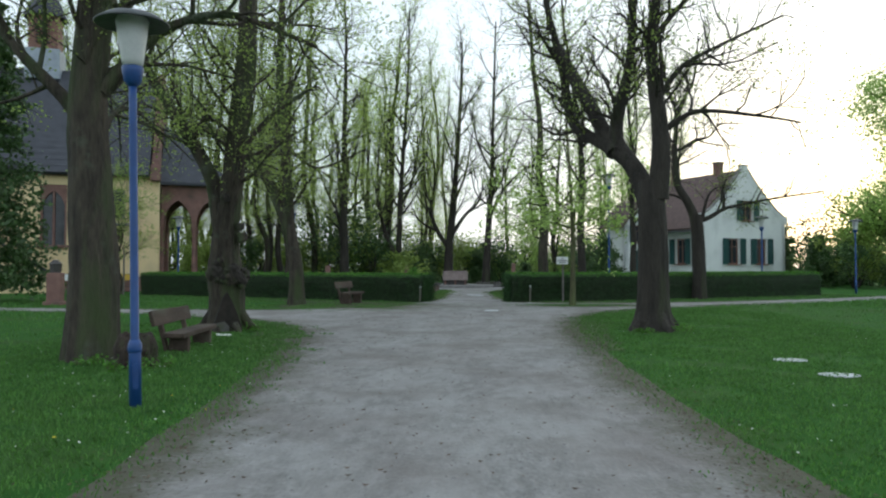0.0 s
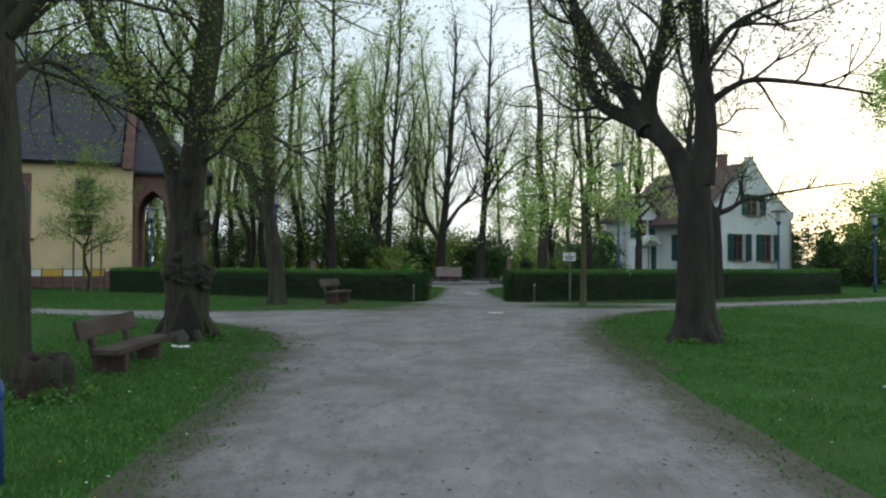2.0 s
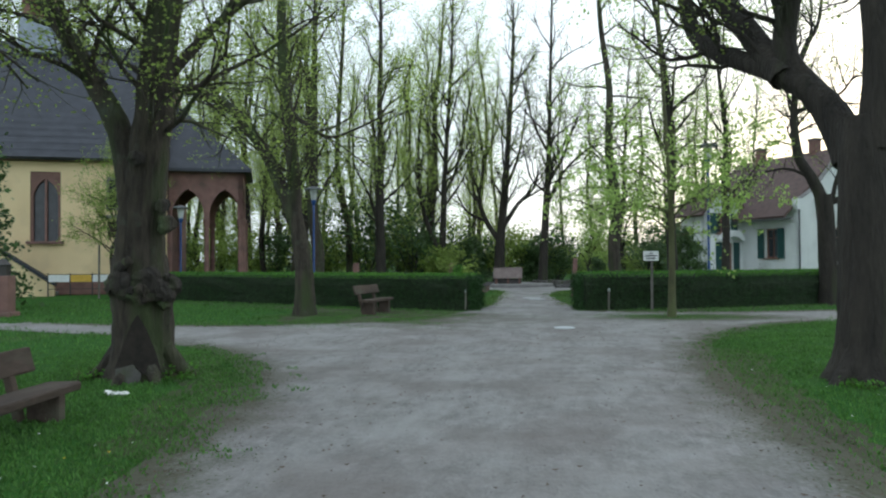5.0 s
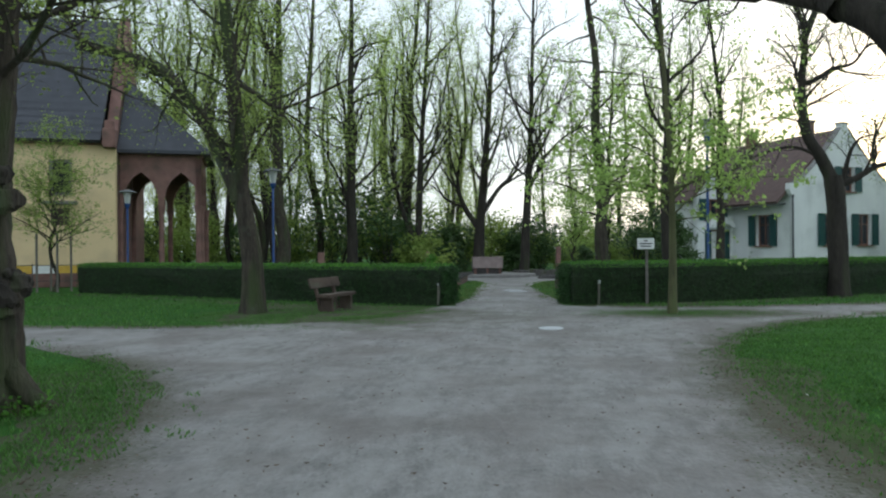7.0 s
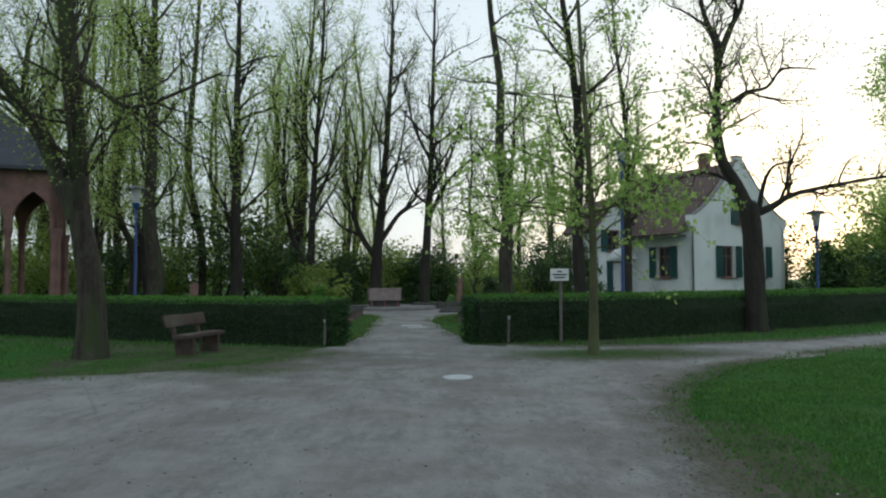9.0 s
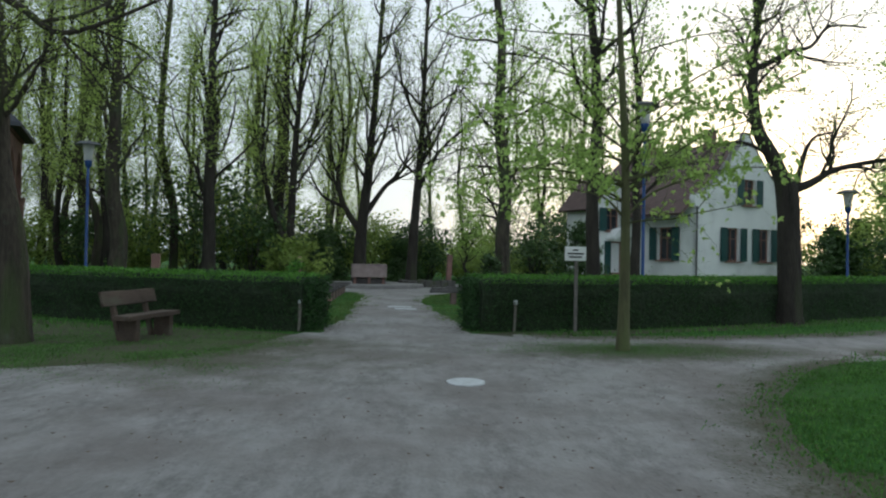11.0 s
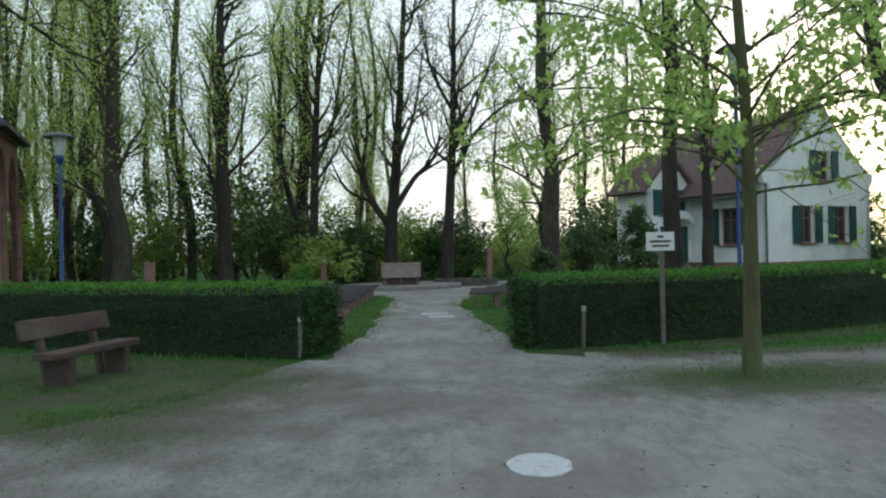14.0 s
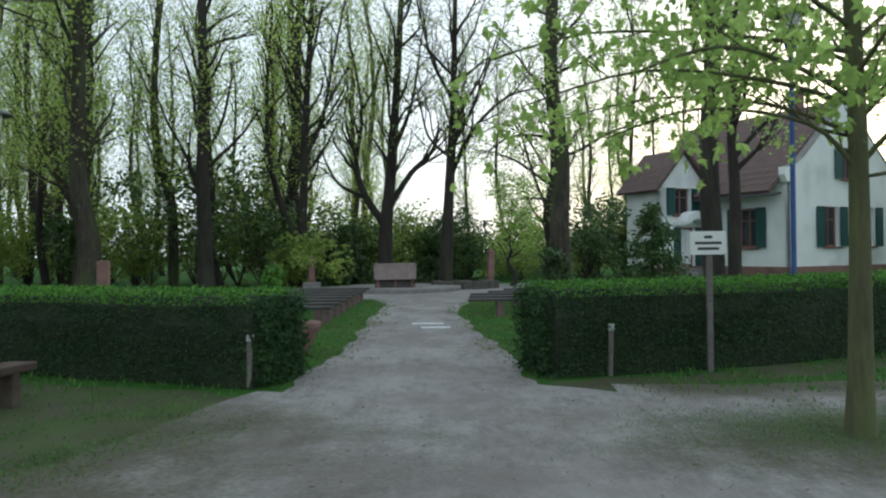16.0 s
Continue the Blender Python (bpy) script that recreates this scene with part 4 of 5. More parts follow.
def roof_slab(name, a, b, c, d, thick, mat, parent, label=""):
    """A roof slope over four corners, the eave a-b and the ridge d-c."""
    a, b, c, d = map(Vector, (a, b, c, d))
    n = (b - a).cross(d - a).normalized() * thick
    v = [a, b, c, d, a + n, b + n, c + n, d + n]
    f = [(3, 2, 1, 0), (4, 5, 6, 7), (0, 1, 5, 4), (1, 2, 6, 5), (2, 3, 7, 6), (3, 0, 4, 7)]
    ob = mesh_object(name, v, f, mat, parent, label)
    # courses of tiles, each row a low step on the slope
    rows = max(3, int((d - a).length / 0.24))
    v, f = [], []
    for r in range(rows):
        for side in (0, 1):
            t = (r + side * 1.06) / rows
            for p, q in ((a, d), (b, c)):
                v.append(p.lerp(q, min(t, 1)) + n + n.normalized() * (0.022 if side == 0 else 0.004))
        k = 4 * r
        f.append((k, k + 1, k + 3, k + 2))
        base = len(v)
        v += [a.lerp(d, r / rows) + n, b.lerp(c, r / rows) + n]
        f.append((base, base + 1, k + 1, k))
    tiles = mesh_object("tile_layer", v, f, mat, ob)
    tagged(tiles, kind="stuff")
    return ob


# ---- white house ----
HOUSE = pose(16.0, 55.2, 0, 0, 0, 28.1)
house = thing("house", HOUSE, "white plastered house with green shutters and brown tiled roof", "house")
W, D, EAVE, APEX = 8.3, 9.5, 5.0, 8.75
front = [(2.45, 3.55, 1.65, 3.6), (5.25, 6.35, 1.65, 3.6), (3.85, 4.95, 4.95, 6.5)]
part("wall", wall_panel(W, APEX + 0.1, front, 0.3, (EAVE, W / 2, APEX)), M["white_plaster"], house)
for x0, x1, z0, z1 in front:
    shuttered_window(house, pose((x0 + x1) / 2, 0.16, z0), x1 - x0, z1 - z0)
side = pose(0, D, 0, 0, 0, -90)
side_holes = [(D - 2.9, D - 1.8, 1.65, 3.6)]
on(house, part("wall", wall_panel(D, EAVE, side_holes, 0.3), M["white_plaster"], house), side)
for x0, x1, z0, z1 in side_holes:
    shuttered_window(house, side @ pose((x0 + x1) / 2, 0.16, z0), x1 - x0, z1 - z0)
on(house, part("wall", wall_panel(D, EAVE, [], 0.3), M["white_plaster"], house), pose(W, 0, 0, 0, 0, 90))
on(house, part("wall", wall_panel(W, APEX + 0.1, [], 0.3, (EAVE, W / 2, APEX)), M["white_plaster"], house), pose(W, D, 0, 0, 0, 180))
part("plinth", bx((W + 0.12, D + 0.12, 0.75), (W / 2, D / 2, 0.37), 0.03), M["red_stone"], house)
o = 0.9
sl = (APEX - EAVE) / (W / 2)
roof = roof_slab("roof", (-o, D + 0.4, EAVE - sl * o), (-o, 0.32, EAVE - sl * o), (W / 2, 0.32, APEX), (W / 2, D + 0.4, APEX), 0.16, M["red_tile"], house)
o = 0.25
roof_slab("roof", (W + o, 0.32, EAVE - sl * o), (W + o, D + 0.4, EAVE - sl * o), (W / 2, D + 0.4, APEX), (W / 2, 0.32, APEX), 0.16, M["red_tile"], house)
# raised gable parapet: swept slopes between shoulders and a small block at the top
half = [(0.3, APEX + 0.42), (0.34, APEX + 0.12), (0.75, APEX - 0.42), (1.5, APEX - 1.25), (2.4, APEX - 2.15), (3.2, APEX - 2.85), (3.75, APEX - 3.2), (4.0, EAVE + 0.42), (W / 2 + 0.28, EAVE + 0.4), (W / 2 + 0.3, EAVE + 0.05), (W / 2 + 0.12, EAVE - 0.3), (W / 2 - 0.06, EAVE - 0.35), (2.0, EAVE + 1.55), (0.5, APEX - 0.85)]
crest = [(W / 2 + x, z) for x, z in half] + [(W / 2 - x, z) for x, z in half[::-1]]
part("gable_parapet", shape(crest, 0.33, pose(0, -0.012, 0)), M["white_plaster"], house, "white plastered gable parapet with swept shoulders")
for sx in (-1, 1):
    ridge_line = [(W / 2 + sx * x, z) for x, z in half[1:8]]
    cap = bmesh.new()
    for (xa, za), (xb, zb) in zip(ridge_line, ridge_line[1:]):
        box(cap, (math.hypot(xb - xa, zb - za) + 0.02, 0.44, 0.05), pose((xa + xb) / 2, 0.15, (za + zb) / 2 + 0.03, 0, -math.degrees(math.atan2(zb - za, xb - xa)), 0))
    part("coping", cap, M["grey_stone"], house, "thin grey coping on the gable slope")
part("coping", bx((0.74, 0.46, 0.07), (W / 2, 0.15, APEX + 0.45), 0.015), M["grey_stone"], house)
for u, v, z in ((W / 2 - 0.1, 2.6, APEX - 0.2), (W / 2 - 0.2, 7.4, APEX - 0.2)):
    c = part("chimney", bx((0.55, 0.55, 1.3), (u, v, z + 0.45), 0.02), M["red_stone"], house)
    part("cap", bx((0.7, 0.7, 0.12), (u, v, z + 1.15), 0.02), M["grey_stone"], c)
part("drainpipe", lathe([(0.05, 0.3), (0.05, 4.5), (0.07, 4.55), (0.07, 4.7)], 10), M["shade_metal"], house).matrix_local = pose(-0.1, -0.06, 0)
part("gutter", bx((0.13, D + 0.6, 0.11), (-0.95, D / 2, EAVE - 0.88), 0.03), M["shade_metal"], house)
# wing with the entrance
WG = pose(-3.2, 5.0, 0)
door_hole = (1.45, 2.35, 0.75, 2.75)
up = (1.0, 2.1, 3.35, 4.75)
wing = part("wing", wall_panel(3.2, 6.7, [door_hole, up], 0.3, (4.9, 1.6, 6.6)), M["white_plaster"], house)
wing.matrix_local = WG
part("wall", wall_panel(2.4, 4.9, [], 0.3), M["white_plaster"], wing).matrix_local = pose(0, 2.4, 0, 0, 0, -90)
part("plinth", bx((3.3, 2.4, 0.75), (1.58, 1.17, 0.37), 0.03), M["red_stone"], wing)
shuttered_window(house, WG @ pose(1.55, 0.16, 3.35), 1.1, 1.4)
d = on(house, part("door", frame_ring(0.9, 2.0, 0.1, 0.1), M["brown_frame"], house), WG @ pose(1.9, 0.12, 0.75))
for sx in (-1, 1):
    part("door_leaf", bx((0.34, 0.05, 1.8), (sx * 0.175, 0.05, 0.98), 0.01), M["white_paint"], d, "white panelled door leaf")
for sx in (-1, 1):
    part("shutter", bx((0.5, 0.045, 2.0), (sx * 0.75, -0.16, 1.0), 0.01), M["green_shutter"], d, "dark green door shutter")
hood = shape([(-0.85, 2.1), (-0.85, 2.28), (-0.62, 2.58), (-0.3, 2.76), (0, 2.82), (0.3, 2.76), (0.62, 2.58), (0.85, 2.28), (0.85, 2.1), (0.6, 2.14), (0.34, 2.34), (0, 2.42), (-0.34, 2.34), (-0.6, 2.14)], 0.75, pose(0, -0.87, 0))
part("hood", hood, M["white_plaster"], d, "white curved hood over the entrance")
for k, dz in enumerate((0.62, 0.44, 0.26)):
    part("step", bx((1.6 + 0.3 * k, 0.35, 0.18), (0, -0.4 - 0.33 * k, dz - 0.75 - 0.08), 0.02), M["grey_stone"], d)
roof_slab("roof", (-0.4 - 3.2, 7.7, 4.5), (-0.4 - 3.2, 4.7, 4.5), (-1.6, 4.7, 6.65), (-1.6, 7.7, 6.65), 0.15, M["red_tile"], house)
roof_slab("roof", (0.3, 4.7, 4.6), (0.3, 7.7, 4.6), (-1.6, 7.7, 6.65), (-1.6, 4.7, 6.65), 0.15, M["red_tile"], house)

# ---- church ----
church = thing("church", pose(-19.5, 42.0, 0, 0, 0, 21.7), "yellow plastered church with slate roof and red sandstone porch", "church")


def pointed(w, h, n=7):
    """The right half and left half of a pointed arch, from spring to spring over the top."""
    r = w * 1.0
    out = []
    top = math.acos((r - w / 2) / r)
    for i in range(n + 1):
        a = top * i / n
        out.append((w / 2 - r + r * math.cos(a), h + r * math.sin(a)))
    return out + [(-x, z) for x, z in out[-2::-1]]


WALL_H = 6.9
holes = [(26 - 6.1, 26 - 4.7, 2.7, 6.2), (26 - 11.1, 26 - 9.7, 2.7, 6.2), (26 - 16.1, 26 - 14.7, 2.7, 6.2), (26 - 2.6, 26 - 1.6, 4.3, 6.0)]
nave = part("nave_wall", wall_panel(26.3, WALL_H, holes, 0.5), M["yellow_plaster"], church)
nave.matrix_local = pose(-26, 0, 0)
part("back_wall", wall_panel(26, WALL_H, [], 0.5), M["yellow_plaster"], church).matrix_local = pose(0, 10, 0, 0, 0, 180)
part("gable_wall", wall_panel(9.5, 14.4, [], 0.5, (7.2, 4.5, 14.3)), M["red_stone"], church).matrix_local = pose(0.3, 0.5, 0, 0, 0, 90)
part("gable_wall", wall_panel(10, 14.4, [], 0.5, (6.9, 5, 14.0)), M["yellow_plaster"], church).matrix_local = pose(-26, 10, 0, 0, 0, -90)
part("plinth", bx((26.4, 0.16, 0.9), (-12.85, -0.05, 0.45), 0.04), M["red_stone"], church)
part("cornice", bx((26.4, 0.3, 0.2), (-12.9, -0.12, WALL_H - 0.1), 0.04), M["red_stone"], church)
roof_slab("roof", (-26.3, -0.45, 6.75), (-0.25, -0.45, 6.75), (-0.25, 5, 13.9), (-26.3, 5, 13.9), 0.18, M["slate"], church)
roof_slab("roof", (-0.25, 10.45, 6.75), (-26.3, 10.45, 6.75), (-26.3, 5, 13.9), (-0.25, 5, 13.9), 0.18, M["slate"], church)
bm = bx((0.55, 0.7, 0.9), (0.1, -0.25, 7.0), 0.05)
box(bm, (0.42, 0.5, 0.5), pose(0.1, -0.22, 7.6), 0.08)
part("kneeler", bm, M["red_stone"], church, "red sandstone kneeler at the roof foot")
for x0, x1, z0, z1 in holes[:3]:
    c = (x0 + x1) / 2 - 26
    w = x1 - x0
    # spandrel stone that turns the opening into a pointed one
    arch = pointed(w - 0.24, 4.85 - 2.7)
    outline = [(-w / 2, 0), (-w / 2, z1 - z0), (w / 2, z1 - z0), (w / 2, 0), (w / 2 - 0.12, 0)] + arch + [(-w / 2 + 0.12, 0)]
    win = on(church, part("window", shape(outline, 0.25), M["red_stone"], church, "red sandstone pointed window surround"), pose(c, 0.06, z0))
    part("pane", bx((w, 0.03, z1 - z0), (0, 0.2, (z1 - z0) / 2)), M["pane"], win, "dark leaded window glass")
    part("mullion", bx((0.12, 0.14, z1 - z0 - 0.35), (0, 0.1, (z1 - z0) / 2 - 0.17), 0.03), M["red_stone"], win)
    part("sill", bx((w + 0.3, 0.3, 0.14), (0, -0.12, -0.07), 0.03), M["red_stone"], win)
x0, x1, z0, z1 = holes[3]
win = on(church, part("window", frame_ring(x1 - x0, z1 - z0, 0.14, 0.2), M["grey_stone"], church), pose((x0 + x1) / 2 - 26, 0.1, z0))
part("pane", bx((x1 - x0 - 0.2, 0.03, z1 - z0 - 0.2), (0, 0.14, (z1 - z0) / 2)), M["pane"], win)
part("sill", bx((1.5, 0.4, 0.16), (0, -0.25, -0.35), 0.03), M["grey_stone"], win)
part("panel", bx((0.8, 0.08, 0.8), (0, -0.1, -1.0), 0.03), M["old_wood"], win, "dark wooden panel under the window")
# ridge turret
tur = part("turret", bx((2.0, 2.0, 1.9), (-6.9, 5, 14.2), 0.05), M["zinc"], church, "pale zinc-clad base of the ridge turret")
part("belfry", bx((1.7, 1.7, 2.2), (-6.9, 5, 16.2), 0.06), M["brown_frame"], tur, "brown louvred belfry")
for k in range(7):
    part("louvre", bx((0.8, 0.16, 0.05), (-6.9, 4.1, 15.55 + 0.22 * k), 0.01, (30, 0, 0)), M["iron"], tur)
part("spire", lathe([(1.35, 17.25), (1.3, 17.35), (0.5, 19.2), (0.06, 21.5)], 8), M["slate"], tur, "slate spire").matrix_local = pose(-6.9, 5, 0, 0, 0, 22.5)
# stair with a sloping cheek wall
part("stair_cheek", shape([(-13, 0.0), (-4.6, 0.0), (-4.6, 0.5), (-8.4, 3.1), (-13, 3.1)], 0.3), M["yellow_plaster"], church).matrix_local = pose(0, -1.6, 0)
part("stair_coping", shape([(-4.55, 0.5), (-8.35, 3.1), (-13, 3.1), (-13, 3.28), (-8.4, 3.28), (-4.55, 0.7)], 0.42), M["slate"], church).matrix_local = pose(0, -1.66, 0)
for k in range(15):
    part("step", bx((0.3, 1.28, 0.19), (-4.9 - 0.24 * k, -0.66, 0.1 + 0.19 * k), 0.015), M["grey_stone"], church)
# porch with pointed arches
PW, PD, PH = 3.8, 4.6, 6.6
porch = part("porch", bx((PW + 0.5, PD + 0.5, 0.25), (PW / 2 + 0.35, 0.9 + PD / 2, 0.12), 0.04), M["red_stone"], church, "open red sandstone porch")


def arcade(length, n, m):
    bay = length / n
    bm = bmesh.new()
    for i in range(n):
        arch = pointed(bay - 0.3, 4.15)
        outline = [(-bay / 2, 3.9), (-bay / 2, PH), (bay / 2, PH), (bay / 2, 3.9), ((bay - 0.3) / 2, 3.9)] + arch + [(-(bay - 0.3) / 2, 3.9)]
        s = shape(outline, 0.3, pose(bay * (i + 0.5), 0, 0))
        tmp = bpy.data.meshes.new("bay")
        s.to_mesh(tmp)
        s.free()
        bm.from_mesh(tmp)
        bpy.data.meshes.remove(tmp)
    on(church, part("arch", bm, M["red_stone"], porch, "red sandstone wall with pointed arches"), m)
    for i in range(n + 1):
        on(church, part("column", lathe([(0.22, 0.2), (0.22, 0.45), (0.14, 0.55), (0.125, 3.5), (0.14, 3.55), (0.19, 3.8), (0.2, 3.92)], 14), M["red_stone"], porch), m @ pose(bay * i, 0.15, 0))
    cb = bmesh.new()
    for k in range(int(length / 0.22)):
        box(cb, (0.1, 0.1, 0.22), pose(0.11 + 0.22 * k, -0.05, PH - 0.18))
    on(church, part("corbel_table", cb, M["red_stone"], porch), m)


arcade(PW, 2, pose(0.35, 0.9, 0))
arcade(PD, 2, pose(0.35 + PW, 0.9, 0, 0, 0, 90))
arcade(PW, 2, pose(0.35 + PW, 0.9 + PD, 0, 0, 0, 180))
e = 0.45
A, B, C, Dd = (0.3, 0.9 - e, PH), (0.35 + PW + e, 0.9 - e, PH), (0.35 + PW + e, 0.9 + PD + e, PH), (0.3, 0.9 + PD + e, PH)
T = (0.4, 0.9 + PD / 2, PH + 4.0)
mesh_object("porch_roof", [A, B, C, Dd, T, (A[0], A[1], PH - 0.16), (B[0], B[1], PH - 0.16), (C[0], C[1], PH - 0.16), (Dd[0], Dd[1], PH - 0.16)],
            [(0, 1, 4), (1, 2, 4), (2, 3, 4), (3, 0, 4), (0, 5, 6, 1), (1, 6, 7, 2), (2, 7, 8, 3), (8, 7, 6, 5)], M["slate"], church)

# barrier with banners before the church
fence = thing("barrier_fence", pose(-23.4, 38.7, 0, 0, 0, 18), "low metal barrier hung with white and yellow banners", "fence")
for i in range(5):
    part("post", lathe([(0.03, 0), (0.03, 1.1), (0.02, 1.12)], 8), M["iron"], fence).matrix_local = pose(i * 1.0, 0, 0)
for z in (0.35, 1.05):
    part("rail", bx((4.0, 0.03, 0.03), (2.0, 0, z)), M["iron"], fence)
for i in range(4):
    part("banner", bx((0.94, 0.012, 0.34), (0.5 + i, -0.03, 0.86)), M[("white_paint", "yellow_paint")[i % 2]], fence, ("white printed banner", "yellow printed banner")[i % 2])


# ---- street lamps ----
def street_lamp(m, h, label):
    t = thing("street_lamp", m, label, "street lamp", "park lamps")
    pole = part("pole", lathe([(0.062, -0.05), (0.06, 0.6), (0.043, 0.66), (0.04, h * 0.9), (0.04, h)], 16), M["blue_paint"], t, smooth=True)
    part("collar", lathe([(0.064, 0.56), (0.07, 0.58), (0.07, 0.64), (0.05, 0.69)], 16), M["blue_paint"], pole, smooth=True)
    part("service_door", bx((0.055, 0.012, 0.26), (0, -0.058, 0.32), 0.003), M["blue_paint"], pole)
    part("cup", lathe([(0.045, h - 0.02), (0.085, h + 0.03), (0.105, h + 0.13), (0.108, h + 0.18), (0.095, h + 0.19)], 20), M["blue_paint"], t, smooth=True)
    part("globe", lathe([(0.098, h + 0.185), (0.11, h + 0.25), (0.165, h + 0.66), (0.15, h + 0.69)], 24), M["milk_glass"], t, "white frosted glass cone", smooth=True)
    part("shade", lathe([(0.16, h + 0.69), (0.36, h + 0.62), (0.37, h + 0.635), (0.26, h + 0.71), (0.10, h + 0.75), (0.03, h + 0.76)], 28), M["shade_metal"], t, "grey metal disc shade", smooth=True)
    return t


street_lamp(pose(-2.6, 6.9, 0, 0.6, -1.0, 30), 3.33, "blue park lamp with frosted glass cone on the lawn")
street_lamp(pose(-9.3, 36.2, 0), 4.0, "tall blue park lamp behind the hedge")
street_lamp(pose(14.4, 38.2, 0), 3.3, "blue park lamp beside the hedge before the house")
street_lamp(pose(6.0, 33.1, 0), 4.9, "tall blue park lamp behind the hedge near the sign")
street_lamp(pose(-15.9, 37.4, 0), 3.4, "blue park lamp before the church porch")
street_lamp(pose(20.5, 41.5, 0), 3.3, "blue park lamp on the far lawn")


# ---- park benches ----
def park_bench(m, label, length=2.0, seat_z=0.42, back_z=0.74):
    t = thing("park_bench", m, label, "bench", "park benches")
    rb = random.Random(length)
    def plank(size, at, rot=(0, 0, 0)):
        bm = bx(size, at, 0.018, rot)
        bmesh.ops.subdivide_edges(bm, edges=[e for e in bm.edges if e.calc_length() > 0.8], cuts=6)
        for v in bm.verts:
            v.co += Vector((0, rb.uniform(-0.006, 0.006), rb.uniform(-0.006, 0.006)))
        return bm
    part("seat", plank((length, 0.36, 0.085), (0, -0.02, seat_z)), M["old_wood"], t)
    part("backrest", plank((length, 0.06, 0.26), (-0.02, 0.33, back_z), (-14, 0, 0)), M["old_wood"], t)
    for sx in (-1, 1):
        part("leg", bx((0.13, 0.34, seat_z), (sx * length * 0.33, -0.02, seat_z / 2 - 0.03), 0.03), M["old_wood"], t)
        part("back_post", bx((0.10, 0.08, back_z + 0.1), (sx * length * 0.3, 0.29, back_z / 2 + 0.04), 0.02, (-14, 0, 0)), M["old_wood"], t)
    return t


park_bench(pose(-4.4, 12.4, 0, 0, 0, 97), "weathered dark wooden bench beside the hollow lime tree", 2.05, 0.3, 0.58)
park_bench(pose(-4.7, 28.2, 0, 0, 0, 80), "weathered dark wooden bench before the hedge", 1.75)

# ---- stakes, sign, flat covers ----
rng = random.Random(8)
for x, y, h in ((-2.16, 29.72, 0.67), (2.36, 30.4, 0.68)):
    t = thing("marker_post", pose(x, y, 0, 1.0, 1.5, 20), "short weathered wooden marker post beside the hedge end", "post", "marker posts")
    part("shaft", lathe([(0.035, -0.05), (0.034, 0.2), (0.036, h - 0.09), (0.035, h - 0.085)], 10), M["stake"], t)
    part("cap", lathe([(0.045, h - 0.09), (0.045, h - 0.01), (0.03, h)], 10), M["chalk"], t, "worn pale cap")
sign = thing("sign", pose(3.68, 30.6, 0, 0, 0, 4), "white sign with three dark lines on a grey post", "sign")
part("post", bx((0.075, 0.05, 1.6), (0.06, 0.02, 0.78), 0.008), M["grey_wood"], sign)
board = part("board", bx((0.48, 0.02, 0.31), (0.03, -0.018, 1.71), 0.006), M["white_paint"], sign)
for z, w in ((1.79, 0.11), (1.71, 0.36), (1.635, 0.29)):
    part("lettering", bx((w, 0.004, 0.036), (0.03, -0.031, z)), M["ink"], board, "unreadable dark lettering")


def flat_patch(name, outline, at, z, mat, label, category, turn=0):
    bm = shape(outline, 0.012, pose(0, 0, 0, 0, 0, 0))
    for v in bm.verts:
        v.co = Vector((v.co.x, v.co.z, -v.co.y))
    bmesh.ops.recalc_face_normals(bm, faces=bm.faces)
    ob = part(name, bm, M[mat])
    ob.matrix_world = pose(*at, z, 0, 0, turn)
    return tagged(ob, label, category)


def blot(rx, ry, n, seed, wob=0.14):
    r = random.Random(seed)
    return [(rx * math.cos(6.283 * i / n) * (1 + r.uniform(-wob, wob)), ry * math.sin(6.283 * i / n) * (1 + r.uniform(-wob, wob))) for i in range(n)]


flat_patch("manhole_cover", blot(0.24, 0.30, 40, 1, 0.045), (0.85, 23.76), 0.022, "chalk", "pale worn manhole cover set in the gravel", "manhole cover")
flat_patch("drain_cover", [(-0.36, -0.18), (0.34, -0.2), (0.36, 0.14), (-0.33, 0.2)], (-0.25, 37.5), 0.022, "chalk", "pale concrete drain cover set in the gravel", "drain cover")
flat_patch("drain_cover", [(-0.3, -0.16), (0.33, -0.18), (0.31, 0.16), (-0.32, 0.17)], (-0.05, 36.6), 0.022, "chalk", "pale concrete drain cover set in the gravel", "drain cover")
flat_patch("stone_slab", blot(0.26, 0.19, 12, 4), (5.58, 11.26), 0.02, "chalk", "pale flat stone slab sunk in the lawn", "slab")
flat_patch("stone_slab", blot(0.25, 0.2, 12, 5), (5.62, 9.68), 0.02, "chalk", "pale flat stone slab sunk in the lawn", "slab")

# ---- tree stump, stone pillar, litter under the lime ----
t = thing("tree_stump", pose(-4.15, 9.95, 0, 6, 0, 20), "rotting brown tree stump with dark hollow top", "stump")
shell = lathe([(0.34, -0.05), (0.31, 0.06), (0.29, 0.16), (0.3, 0.27), (0.27, 0.36), (0.24, 0.43), (0.2, 0.46), (0.15, 0.42), (0.13, 0.3)], 32)
for v in shell.verts:
    a = math.atan2(v.co.y, v.co.x)
    w = 1 + 0.2 * noise.noise(V(math.cos(a) * 1.8, math.sin(a) * 1.8, v.co.z * 3)) + 0.12 * noise.noise(V(math.cos(a) * 6, math.sin(a) * 6, v.co.z * 5))
    v.co.x, v.co.y, v.co.z = v.co.x * w, v.co.y * w, v.co.z * (1 + 0.14 * noise.noise(V(math.cos(a) * 2, math.sin(a) * 2, 7)))
part("bark_shell", shell, M["rotten_wood"], t)
